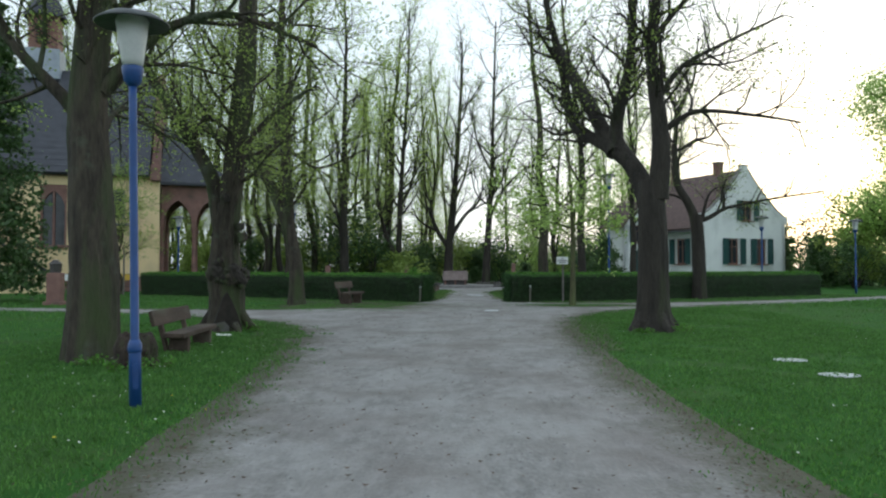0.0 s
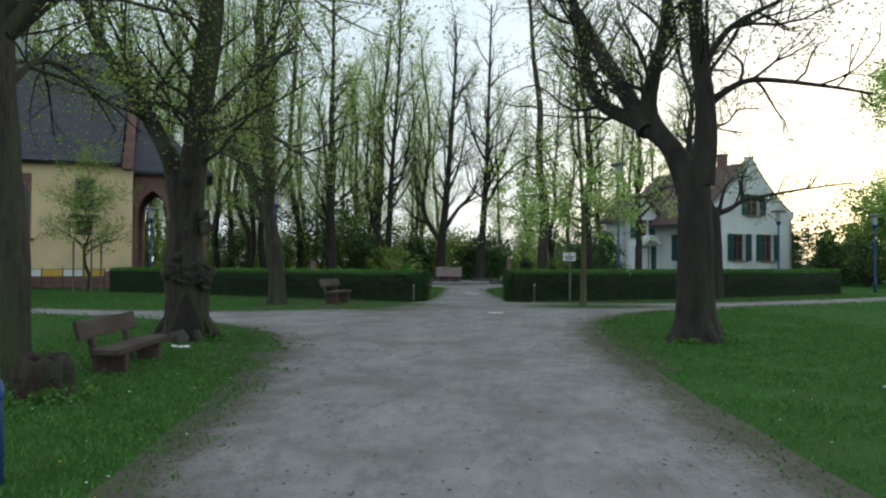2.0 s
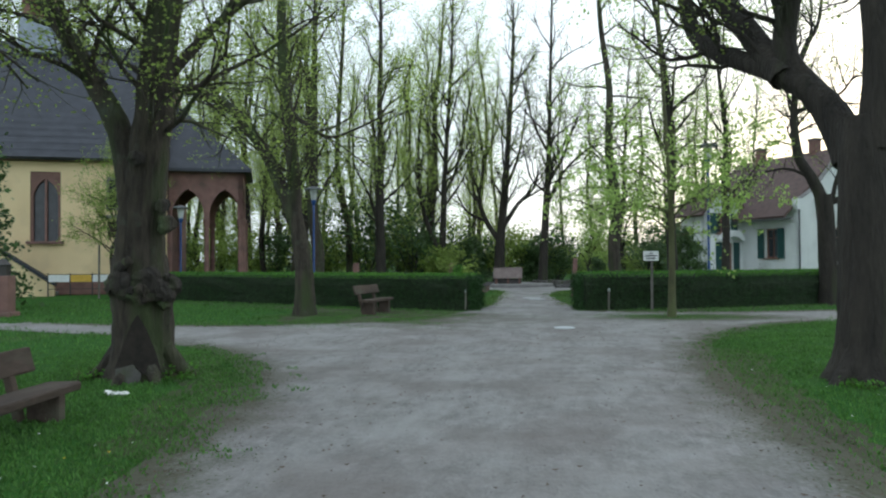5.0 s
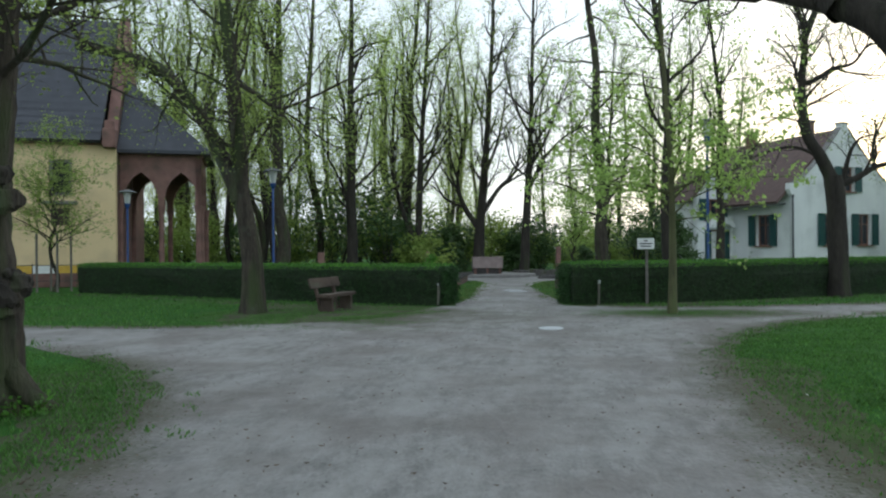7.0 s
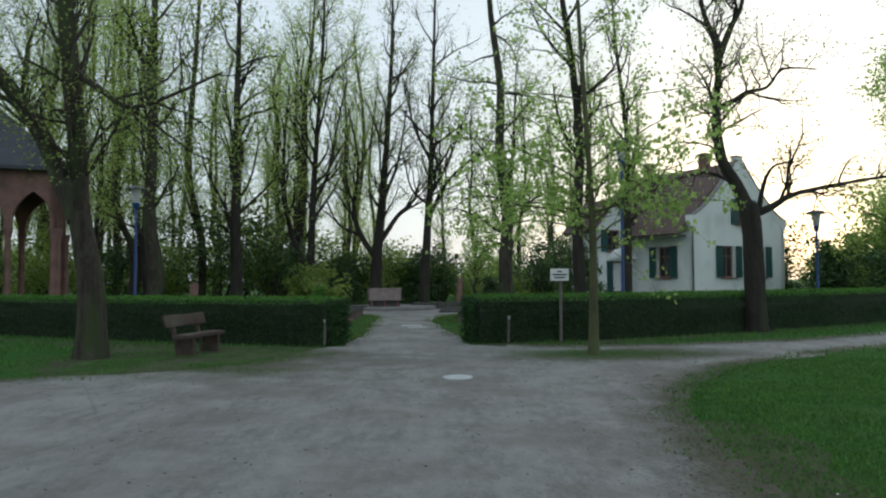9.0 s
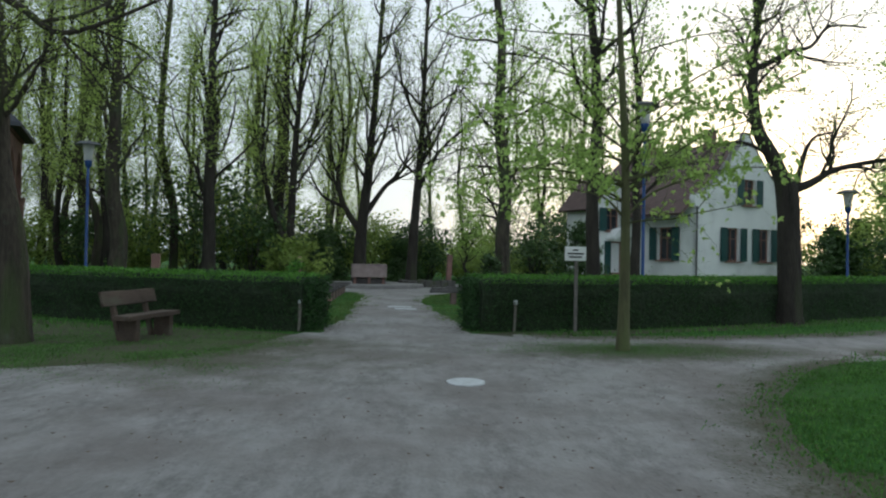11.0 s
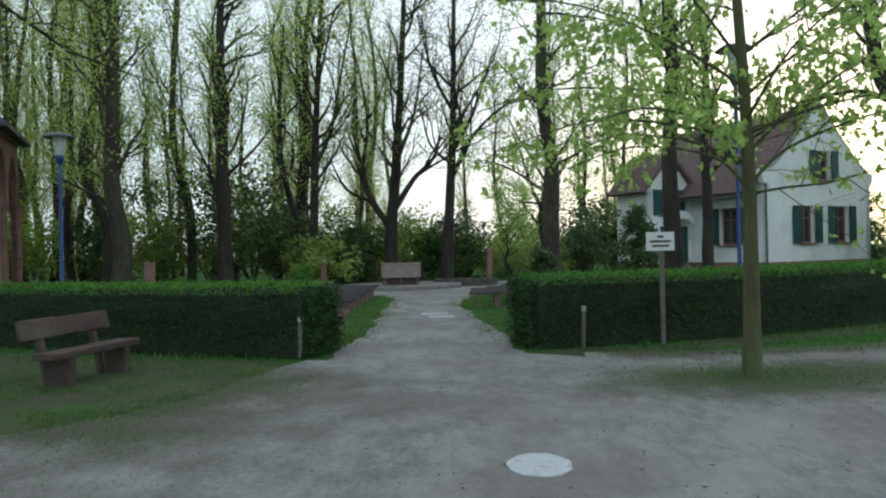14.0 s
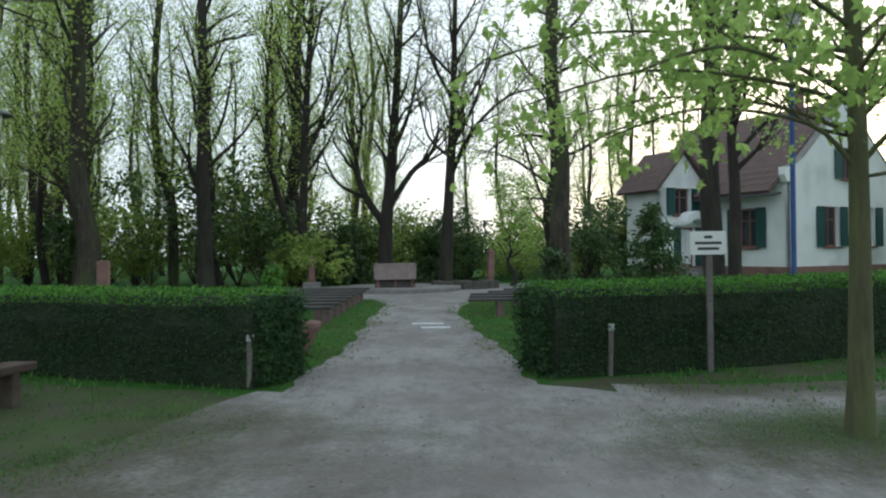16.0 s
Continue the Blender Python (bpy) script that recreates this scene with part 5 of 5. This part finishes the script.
# dark plug that paints the shade in the hollow stump top
part("dark_core", lathe([(0.16, 0.2), (0.15, 0.33), (0.08, 0.36)], 12, 0.1, random.Random(4)), M["hollow"], t)
t = thing("sandstone_pillar", pose(-15.7, 26.3, 0, 0, 0, 15), "red sandstone pillar with dark lantern top on the lawn", "pillar")
part("shaft", bx((0.52, 0.5, 1.25), (0, 0, 0.6), 0.05), M["red_stone"], t)
part("base", bx((0.7, 0.68, 0.16), (0, 0, 0.06), 0.03), M["red_stone"], t)
part("lantern", lathe([(0.2, 1.2), (0.22, 1.5), (0.25, 1.55), (0.08, 1.72)], 8), M["iron"], t)
t = thing("litter", pose(-4.62, 14.46, 0, 0, 0, 0), "crumpled white paper scraps in the grass", "litter")
for i in range(4):
    bm = bmesh.new()
    bmesh.ops.create_icosphere(bm, subdivisions=2, radius=0.045)
    for v in bm.verts:
        v.co *= rng.uniform(0.6, 1.3)
        v.co.z = v.co.z * 0.6 + 0.03
    part("scrap", bm, M["petal"], t).matrix_local = pose(0.09 * i - 0.1, rng.uniform(-0.06, 0.06), 0)
# burls of the lime, and its hollow as a dark solid piece
lime = bpy.data.objects["hollow_lime_tree"]
rb = random.Random(14)
knobs = [(-118 + 17 * k + rb.uniform(-5, 5), 1.24 + 0.12 * math.sin(k * 1.9) + rb.uniform(-0.06, 0.06), rb.uniform(0.1, 0.15)) for k in range(9)]
knobs += [(rb.uniform(-110, 0), rb.uniform(0.95, 1.6), rb.uniform(0.05, 0.09)) for _ in range(9)] + [(-8, 2.1, 0.12), (-14, 2.35, 0.09), (-75, 3.0, 0.09)]
for k, (az, bz, br) in enumerate(knobs):
    burl = bmesh.new()
    bmesh.ops.create_icosphere(burl, subdivisions=3, radius=br)
    for v in burl.verts:
        n = (v.co + V(bz, br, k)) * 7
        v.co = Vector((v.co.x * 0.75, v.co.y * 1.25, v.co.z * 1.05)) * (1 + 0.55 * noise.noise(n) + 0.35 * noise.noise(n * 2.6))
    r = 0.43 if bz < 1.8 else 0.36
    part("burl", burl, M[("dark_bark", "bark")[k % 3 == 0]], lime, "swollen dark burl on the trunk").matrix_local = pose(r * math.cos(radians(az)), r * math.sin(radians(az)), bz, 0, 0, az)
front = pose(0, 0, 0, 0, 0, 32)
# no cavity: the dark of the hollow is only this piece's colour
hol = shape([(-0.3, 0.2), (-0.06, 0.24), (0.04, 0.12), (0.28, 0.1), (0.2, 0.4), (0.08, 0.72), (-0.02, 0.9), (-0.1, 0.78), (-0.2, 0.5)], 0.2, front @ pose(-0.06, -0.57, 0, -7, 0, 0))
part("hollow", hol, M["hollow"], lime, "flat dark piece standing for the shaded hollow at the trunk foot")
fill = shape([(-0.3, -0.02), (0.0, -0.02), (0.02, 0.12), (-0.08, 0.25), (-0.29, 0.2)], 0.2, front @ pose(-0.06, -0.575, 0, -7, 0, 0))
part("hollow_filling", fill, M["wet_stone"], lime, "grey mortar filling in the foot of the hollow")

# ---- clearing: altar, pews, stones ----
dais = part("dais", lathe([(2.7, -0.1), (2.7, 0.15), (2.62, 0.2), (0.5, 0.21)], 40), M["grey_stone"])
dais.matrix_world = pose(-2.0, 52.4, 0)
tagged(dais, "low round stone dais of the open-air altar", "dais")
altar = thing("altar", pose(-2.05, 51.2, 0.2, 0, 0, 8), "pink sandstone altar block on short stone legs", "altar")
part("mensa", bx((1.7, 0.9, 0.6), (0, 0, 0.63), 0.015), M["pink_stone"], altar)
part("top_slab", bx((1.74, 0.94, 0.05), (0, 0, 0.955), 0.01), M["pink_stone"], altar)
for x in (-0.7, 0, 0.7):
    part("leg", bx((0.13, 0.6, 0.34), (x, 0, 0.17), 0.02), M["red_stone"], altar)
# added dark block in place of the shade between the altar legs
part("base", bx((1.62, 0.5, 0.3), (0, 0.05, 0.15), 0.02), M["iron"], altar, "dark block standing for the shade under the altar")


def stone_post(m, h, label, head):
    t = thing("stone_post", m, label, "stone post", "sandstone posts")
    part("shaft", bx((0.26, 0.24, h), (0, 0, h / 2 - 0.03), 0.03), M["red_stone"], t)
    if head:
        part("base", bx((0.75, 0.6, 0.45), (0, 0, 0.2), 0.05), M["grey_stone"], t)
        part("head", lathe([(0.1, h - 0.05), (0.19, h + 0.08), (0.17, h + 0.26), (0.07, h + 0.36)], 10), M["red_stone"], t)


stone_post(pose(-5.6, 51.8, 0, 0, 0, 10), 1.15, "red sandstone post with rounded head on a stone base", True)
stone_post(pose(2.0, 53.5, 0, 0, 2.5, 10), 1.75, "plain leaning red sandstone post", False)
stone_post(pose(-8.1, 38.5, 0, 0, 0, 10), 1.55, "plain red sandstone post behind the hedge", False)
wall = thing("low_wall", pose(0.9, 53.4, 0, 0, 0, 6), "low curved dry stone kerb wall by the tree", "wall")
rb = random.Random(9)
for i in range(9):
    a = radians(-60 + 15 * i)
    part("stone", bx((0.42, 0.34, 0.42 + rb.uniform(-0.06, 0.08)), (1.5 * math.sin(a), -1.1 * math.cos(a) + 0.6, 0.16), 0.07, (0, 0, math.degrees(a) + rb.uniform(-6, 6))), M["wet_stone"], wall)


def pew(m, length, inset=0.2):
    t = thing("open_air_pew", m, "long dark plank pew on red sandstone blocks", "bench", "pews of the clearing")
    for k in (0, 1):
        part("plank", bx((length, 0.13, 0.065), (length / 2, -0.075 + 0.15 * k, 0.42), 0.012), M["pew_wood"], t)
    for x in (inset, length / 2, length - inset):
        part("block", bx((0.2, 0.24, 0.41), (x, 0, 0.19), 0.04), M["pew_block"], t)
    return t


first = pew(pose(-2.35, 37.2, 0, 0, 0, 176), 4.5, 0.32)
for i in range(1, 8):
    copy_thing(first, pose(-2.35 - 0.02 * i, 37.2 + 1.22 * i, 0, 0, 0, 176))
first = pew(pose(0.72, 39.3, 0, 0, 0, 4), 4.5, 0.8)
for i in range(1, 5):
    copy_thing(first, pose(0.72 + 0.06 * i + 0.5 * max(0, i - 2), 39.3 + 1.22 * i, 0, 0, 0, 4))
t = thing("stone_tub", pose(-2.25, 32.7, 0), "round red sandstone planting tub by the hedge", "planter")
part("bowl", lathe([(0.22, -0.02), (0.26, 0.1), (0.42, 0.42), (0.44, 0.52), (0.38, 0.52), (0.34, 0.42)], 22), M["red_stone"], t, smooth=True)


# ---- conifers and special bushes ----
def conifer(name, seed, at, h, r, label, mat="leaf_dark", n=26, leaf=0.2):
    g = Growth(seed)
    rg = g.rng
    g.tube([V(0, 0, -0.1), V(0, 0, h * 0.5), V(0, 0, h)], [0.02 * h, 0.012 * h, 0.01], 8)
    for i in range(n):
        z = h * (0.06 + 0.92 * i / n)
        rr = r * (1 - i / n) ** 0.8 + 0.08
        for k in range(7):
            a = rg.uniform(0, 6.28)
            p = g.wander(V(0, 0, z), V(math.cos(a), math.sin(a), rg.uniform(-0.15, 0.2)), rr * rg.uniform(0.7, 1.1), 4, 0.12, -0.06)
            g.tube(p, [0.02, 0.016, 0.012, 0.008, 0.004], 3)
            g.spray(p, int((14 + 26 * rr) * (1.0 if leaf > 0.15 else 1.6)), leaf, (0.10 + 0.05 * rr) * min(1, h / 3), 0.4)
    return finish_tree(name, g, at, "dark_bark", mat, label)


conifer("spruce", 91, (-19.8, 28.5, 0), 13, 2.6, "dark drooping spruce beside the church", n=34)
conifer("yew", 92, (2.35, 35.4, 0), 1.75, 0.7, "small dark green conifer behind the hedge", n=16, leaf=0.07)
conifer("yew", 93, (-3.0, 34.4, 0), 1.5, 0.42, "small clipped light green conifer behind the hedge", "leaf_shoot", n=14, leaf=0.06)
conifer("yew", 94, (8.3, 50.2, 0), 3.6, 1.8, "broad dark yew beside the house entrance", n=16, leaf=0.13)
conifer("yew", 95, (-5.0, 58.5, 0), 2.6, 1.6, "broad dark yew behind the altar", n=14, leaf=0.13)
conifer("yew", 96, (-0.5, 60.0, 0), 2.6, 1.8, "broad dark yew behind the clearing", n=14, leaf=0.13)

for i, (x, y, h, r) in enumerate(((25.6, 58.5, 4.2, 2.0), (28.6, 60.5, 4.8, 2.4), (31.5, 58.0, 4.0, 2.2), (35.5, 57.0, 4.6, 2.6), (24.4, 62.5, 5.0, 2.0), (23.9, 54.6, 3.5, 1.9))):
    conifer("yew", 120 + i, (x, y, 0), h, r, "broad dark yew in the garden of the house", n=15, leaf=0.2)

# bright little tree beyond the pews, staked young tree by the church, dense trees beside the house
tall_tree("flowering_cherry", 101, (3.1, 55.5, 0), 4.8, 0.10, "dark_bark", "leaf_spring", "small tree with bright yellow-green young leaves", first=0.3,
          **dict(density=(5, 4, 4), angle=((40, 80), (30, 65), (20, 60)), length=(1.9, 0.9, 0.4), thick=(0.04, 0.015, 0.006), lift=(0.04, 0.0, 0.0), leaves=22, leaf=0.13, spread=0.14))
st = tall_tree("staked_tree", 102, (-19.0, 37.2, 0), 6.0, 0.09, "bark", "leaf_olive", "young bare tree held by four wooden stakes", first=0.35,
               **dict(density=(5, 4, 4), angle=((45, 85), (30, 65), (20, 60)), length=(2.7, 1.2, 0.6), thick=(0.035, 0.014, 0.006), lift=(0.0, 0.0, 0.0), leaves=16, leaf=0.09, spread=0.1))
for i, (x, y) in enumerate(((-0.45, -0.45), (0.45, -0.45), (0.45, 0.45), (-0.45, 0.45))):
    part("stake", lathe([(0.045, -0.05), (0.045, 2.35), (0.03, 2.4)], 8), M["stake"], st).matrix_local = pose(x, y, 0, -x * 0, 0, 0)
dense = dict(levels=2, leafy=1, density=(3.0, 2.6, 3.0), length=(5.0, 2.4, 0.9), thick=(0.12, 0.04, 0.012), angle=((45, 85), (30, 65), (20, 60)), leaves=42, leaf=0.19, spread=0.5)
for i, (x, y, h) in enumerate(((28.6, 52, 13.5), (41.5, 70, 24), (45, 62, 20))):
    tall_tree("leafy_lime", 110 + i, (x, y, 0), h, 0.4, "bark", "leaf_spring", "broad lime tree in full young leaf", first=0.08, **dense)



# ---- grass and small flowers ----
def inside(poly, x, y):
    hit = False
    n = len(poly)
    for i in range(n):
        (x0, y0), (x1, y1) = poly[i], poly[(i + 1) % n]
        if (y0 > y) != (y1 > y) and x < (x1 - x0) * (y - y0) / (y1 - y0) + x0:
            hit = not hit
    return hit


ROAD = ROAD_L + STRIP_L + INNER_L + INNER_R + STRIP_R + ROAD_R
rng = random.Random(77)


def grass(name, count, area, hmin, hmax, label, mat="blade"):
    v, f = [], []
    x0, x1, y0, y1 = area
    while count > 0:
        count -= 1
        x, y = rng.uniform(x0, x1), rng.uniform(y0, y1)
        if rng.random() > min(x - x0, x1 - x, y - y0, y1 - y) / 1.4 + 0.04:
            continue
        if inside(ROAD, x, y):
            deep = [all(inside(ROAD, x + a * q, y + b * q) for a, b in ((1, 0), (-1, 0), (0, 1), (0, -1))) for q in (0.14, 0.32, 0.75)]
            clump = noise.noise(Vector((x * 1.7, y * 1.7, 8)))
            if deep[2] or deep[1] and clump < 0.32 or deep[0] and clump < 0.0 or rng.random() > (0.55 if deep[1] else 0.75):
                continue
        if noise.noise(Vector((x * 0.7, y * 0.7, 3))) < -0.28 and rng.random() < 0.75:
            continue
        if -7.4 < x < -2 and 24.4 < y < 29.6 and rng.random() < 0.3:
            continue
        h, w = rng.uniform(hmin, hmax), rng.uniform(0.004, 0.009) * (1 + 0.025 * y)
        if -7.4 < x < -2 and 23.8 < y < 29.6:
            h, w = h * 0.5, w * 0.7
        a = rng.uniform(0, 6.283)
        dx, dy = math.cos(a), math.sin(a)
        b = rng.uniform(0, 6.283)
        lx, ly = math.cos(b) * h * rng.uniform(0.2, 0.9), math.sin(b) * h * rng.uniform(0.2, 0.9)
        i = len(v)
        v += [(x - dx * w, y - dy * w, 0), (x + dx * w, y + dy * w, 0), (x + lx * 0.4 + dx * w * 0.7, y + ly * 0.4 + dy * w * 0.7, h * 0.6), (x + lx * 0.4 - dx * w * 0.7, y + ly * 0.4 - dy * w * 0.7, h * 0.6), (x + lx, y + ly, h)]
        f += [(i, i + 1, i + 2, i + 3), (i + 3, i + 2, i + 4)]
    return tagged(mesh_object(name, v, f, M[mat]), label, "grass", kind="stuff")


grass("grass", 130000, (-8, -1, 2.5, 20), 0.012, 0.055, "short uneven green grass of the lawn")
grass("grass", 130000, (2.4, 10, 3.5, 27), 0.012, 0.05, "short uneven green grass of the lawn")
grass("grass", 14000, (-22, -7, 6, 22), 0.03, 0.08, "short uneven green grass of the lawn")
grass("grass", 16000, (9, 30, 8, 38), 0.03, 0.08, "short uneven green grass of the lawn")
grass("grass", 24000, (-20, -2, 20, 36), 0.04, 0.10, "short uneven green grass before the hedge")
grass("grass", 20000, (2, 20, 26, 40), 0.04, 0.10, "short uneven green grass before the hedge")
grass("grass", 26000, (-3.2, 3.5, 30.8, 47), 0.012, 0.04, "short yellowish green grass beside the inner path", "pale_blade")


# thin worn grass round the young maple and along the bare strip before the hedge
v, f = [], []
for _ in range(60000):
    x, y = rng.gauss(4.1, 1.0), rng.gauss(27.3, 0.5)
    if rng.random() < 0.6:
        x, y = rng.uniform(-7.6, -1.6), rng.gauss(26.4, 1.5)
        if y > 29.4 or y < 23 or noise.noise(Vector((x * 0.8, y * 0.8, 5))) < rng.uniform(-0.25, 0.15):
            continue
    h, w, a = rng.uniform(0.02, 0.045), rng.uniform(0.003, 0.007), rng.uniform(0, 6.283)
    dx, dy = math.cos(a) * w, math.sin(a) * w
    i = len(v)
    v += [(x - dx, y - dy, 0.008), (x + dx, y + dy, 0.008), (x + rng.gauss(0, 0.02), y + rng.gauss(0, 0.02), h)]
    f.append((i, i + 1, i + 2))
tagged(mesh_object("grass", v, f, M["blade"]), "thin worn grass on the bare gravel", "grass", kind="stuff")


def flowers(name, count, area, mat, label):
    v, f = [], []
    x0, x1, y0, y1 = area
    for _ in range(count):
        x, y = rng.uniform(x0, x1), rng.uniform(y0, y1)
        if inside(ROAD, x, y):
            continue
        z, r = rng.uniform(0.04, 0.09), rng.uniform(0.007, 0.014)
        i = len(v)
        v += [(x + r * math.cos(k * 1.0472), y + r * math.sin(k * 1.0472), z + rng.uniform(-0.004, 0.0041)) for k in range(6)] + [(x, y, z - 0.006)]
        f += [(i + k, i + (k + 1) % 6, i + 6) for k in range(6)]
    return tagged(mesh_object(name, v, f, M[mat]), label, "flowers", kind="stuff")


flowers("daisies", 150, (-7, -1.4, 4, 13), "petal", "scattered small white daisies in the lawn")
flowers("daisies", 60, (3.2, 9, 5, 17), "petal", "scattered small white daisies in the lawn")
flowers("dandelions", 36, (-7, -1.4, 4, 14), "petal_yellow", "scattered yellow dandelions in the lawn")


def leafy_tuft(at, seed, r, h, n, label):
    g = Growth(seed)
    for _ in range(n):
        a = g.rng.uniform(0, 6.28)
        q = r * g.rng.random() ** 0.5
        p = g.wander(V(q * math.cos(a), q * math.sin(a), -0.02), V(math.cos(a) * 0.5, math.sin(a) * 0.5, 1), h * g.rng.uniform(0.5, 1.1), 3, 0.2, 0)
        g.tube(p, [0.006, 0.005, 0.004, 0.002], 3)
        g.spray(p, 5, 0.06, 0.03)
    t = thing("herb_tuft", pose(*at, 0), label, "plant", "tufts at the tree feet")
    tagged(mesh_object("stemwork", g.v, g.f, M["green_bark"], t), kind="stuff")
    tagged(mesh_object("foliage", g.lv, g.lf, M["leaf_shoot"], t), kind="stuff")


for i, (x, y, r, h) in enumerate(((-4.1, 9.5, 0.22, 0.2), (-3.75, 9.7, 0.2, 0.22), (-4.9, 10.0, 0.2, 0.14), (-4.45, 15.75, 0.2, 0.22), (-5.7, 15.5, 0.2, 0.2), (5.15, 16.25, 0.22, 0.2), (4.3, 16.0, 0.2, 0.14), (5.3, 16.6, 0.2, 0.2))):
    leafy_tuft((x, y), 200 + i, r, h, 30, "low leafy green weeds round the trunk foot")

# brown leaf litter along the edges of the road
v, f = [], []
sides = [ROAD_L, STRIP_L[2:], INNER_L[:4], INNER_R[-3:], STRIP_R[:4], ROAD_R[2:]]
for line in sides:
    for (ax, ay), (bx_, by_) in zip(line, line[1:]):
        ln = math.hypot(bx_ - ax, by_ - ay)
        for _ in range(int(min(ln, 9) * 110)):
            k, off = rng.random(), rng.gauss(0, 0.28)
            x = ax + (bx_ - ax) * k - (by_ - ay) / ln * off
            y = ay + (by_ - ay) * k + (bx_ - ax) / ln * off
            r, a = rng.uniform(0.008, 0.02), rng.uniform(0, 6.283)
            i = len(v)
            z = 0.012 + rng.uniform(0, 0.012)
            v += [(x + r * math.cos(a), y + r * math.sin(a), z), (x - r * 0.5 * math.sin(a), y + r * 0.5 * math.cos(a), z + 0.006), (x - r * math.cos(a), y - r * math.sin(a), z), (x + r * 0.5 * math.sin(a), y - r * 0.5 * math.cos(a), z + 0.002)]
            f.append((i, i + 1, i + 2, i + 3))
tagged(mesh_object("leaf_litter", v, f, M["litter"]), "dead brown leaves along the gravel edges", "leaf litter", kind="stuff")

# crumbs of soil and moss scattered over the gravel where lawn and soil end
v, f = [], []
for line in (STRIP_L[2:], ROAD_L[3:9], ROAD_R[3:9], [(2.2, 27.6), (4.4, 28.2), (6.6, 27.8)], [(2.2, 27.0), (4.4, 26.4), (6.4, 27.2)]):
    for (ax, ay), (bx_, by_) in zip(line, line[1:]):
        ln = math.hypot(bx_ - ax, by_ - ay)
        for _ in range(int(min(ln, 6) * 200)):
            k, off = rng.random(), rng.gauss(0, 0.42)
            x = ax + (bx_ - ax) * k - (by_ - ay) / ln * off
            y = ay + (by_ - ay) * k + (bx_ - ax) / ln * off
            r, a = rng.uniform(0.005, 0.014), rng.uniform(0, 6.283)
            i = len(v)
            v += [(x + r * math.cos(a + c * 1.57) * rng.uniform(0.6, 1.3), y + r * math.sin(a + c * 1.57) * rng.uniform(0.6, 1.3), 0.014) for c in range(4)]
            f.append((i, i + 1, i + 2, i + 3))
tagged(mesh_object("soil_crumbs", v, f, M["soil"]), "crumbs of brown soil scattered on the gravel edge", "soil", kind="stuff")

# pebbles and dead leaves lying on the gravel
v, f = [], []
for _ in range(5200):
    y = 1.5 + 30 * rng.random() ** 1.6
    x = rng.uniform(-6, 7)
    if not inside(ROAD, x, y):
        continue
    r = rng.uniform(0.005, 0.02)
    a = rng.uniform(0, 6.28)
    i = len(v)
    v += [(x + r * math.cos(a + k * 1.57) * rng.uniform(0.7, 1.2), y + r * math.sin(a + k * 1.57) * rng.uniform(0.7, 1.2), 0.008) for k in range(4)] + [(x, y, 0.008 + r * 0.7)]
    f += [(i + k, i + (k + 1) % 4, i + 4) for k in range(4)]
tagged(mesh_object("pebbles", v, f, M["grey_stone"]), "loose small pebbles on the gravel path", "pebbles", kind="stuff")

# dead leaves and bits of twig lying about on the gravel
v, f = [], []
for _ in range(1500):
    y = 2.0 + 28 * rng.random() ** 1.3
    x = rng.uniform(-5, 6)
    if not inside(ROAD, x, y):
        continue
    r, k, a = rng.uniform(0.01, 0.032), rng.uniform(0.2, 0.5), rng.uniform(0, 6.283)
    c, q = math.cos(a), math.sin(a)
    i = len(v)
    for u, w, z in ((-1, 0, 0.022), (0, -k, 0.014), (1, 0, 0.024), (0, k, 0.014)):
        v.append((x + r * (u * c - w * q), y + r * (u * q + w * c), z))
    f += [(i, i + 1, i + 2), (i, i + 2, i + 3)]
tagged(mesh_object("leaf_litter", v, f, M["litter"]), "dead brown leaves scattered on the gravel", "leaf litter", kind="stuff")
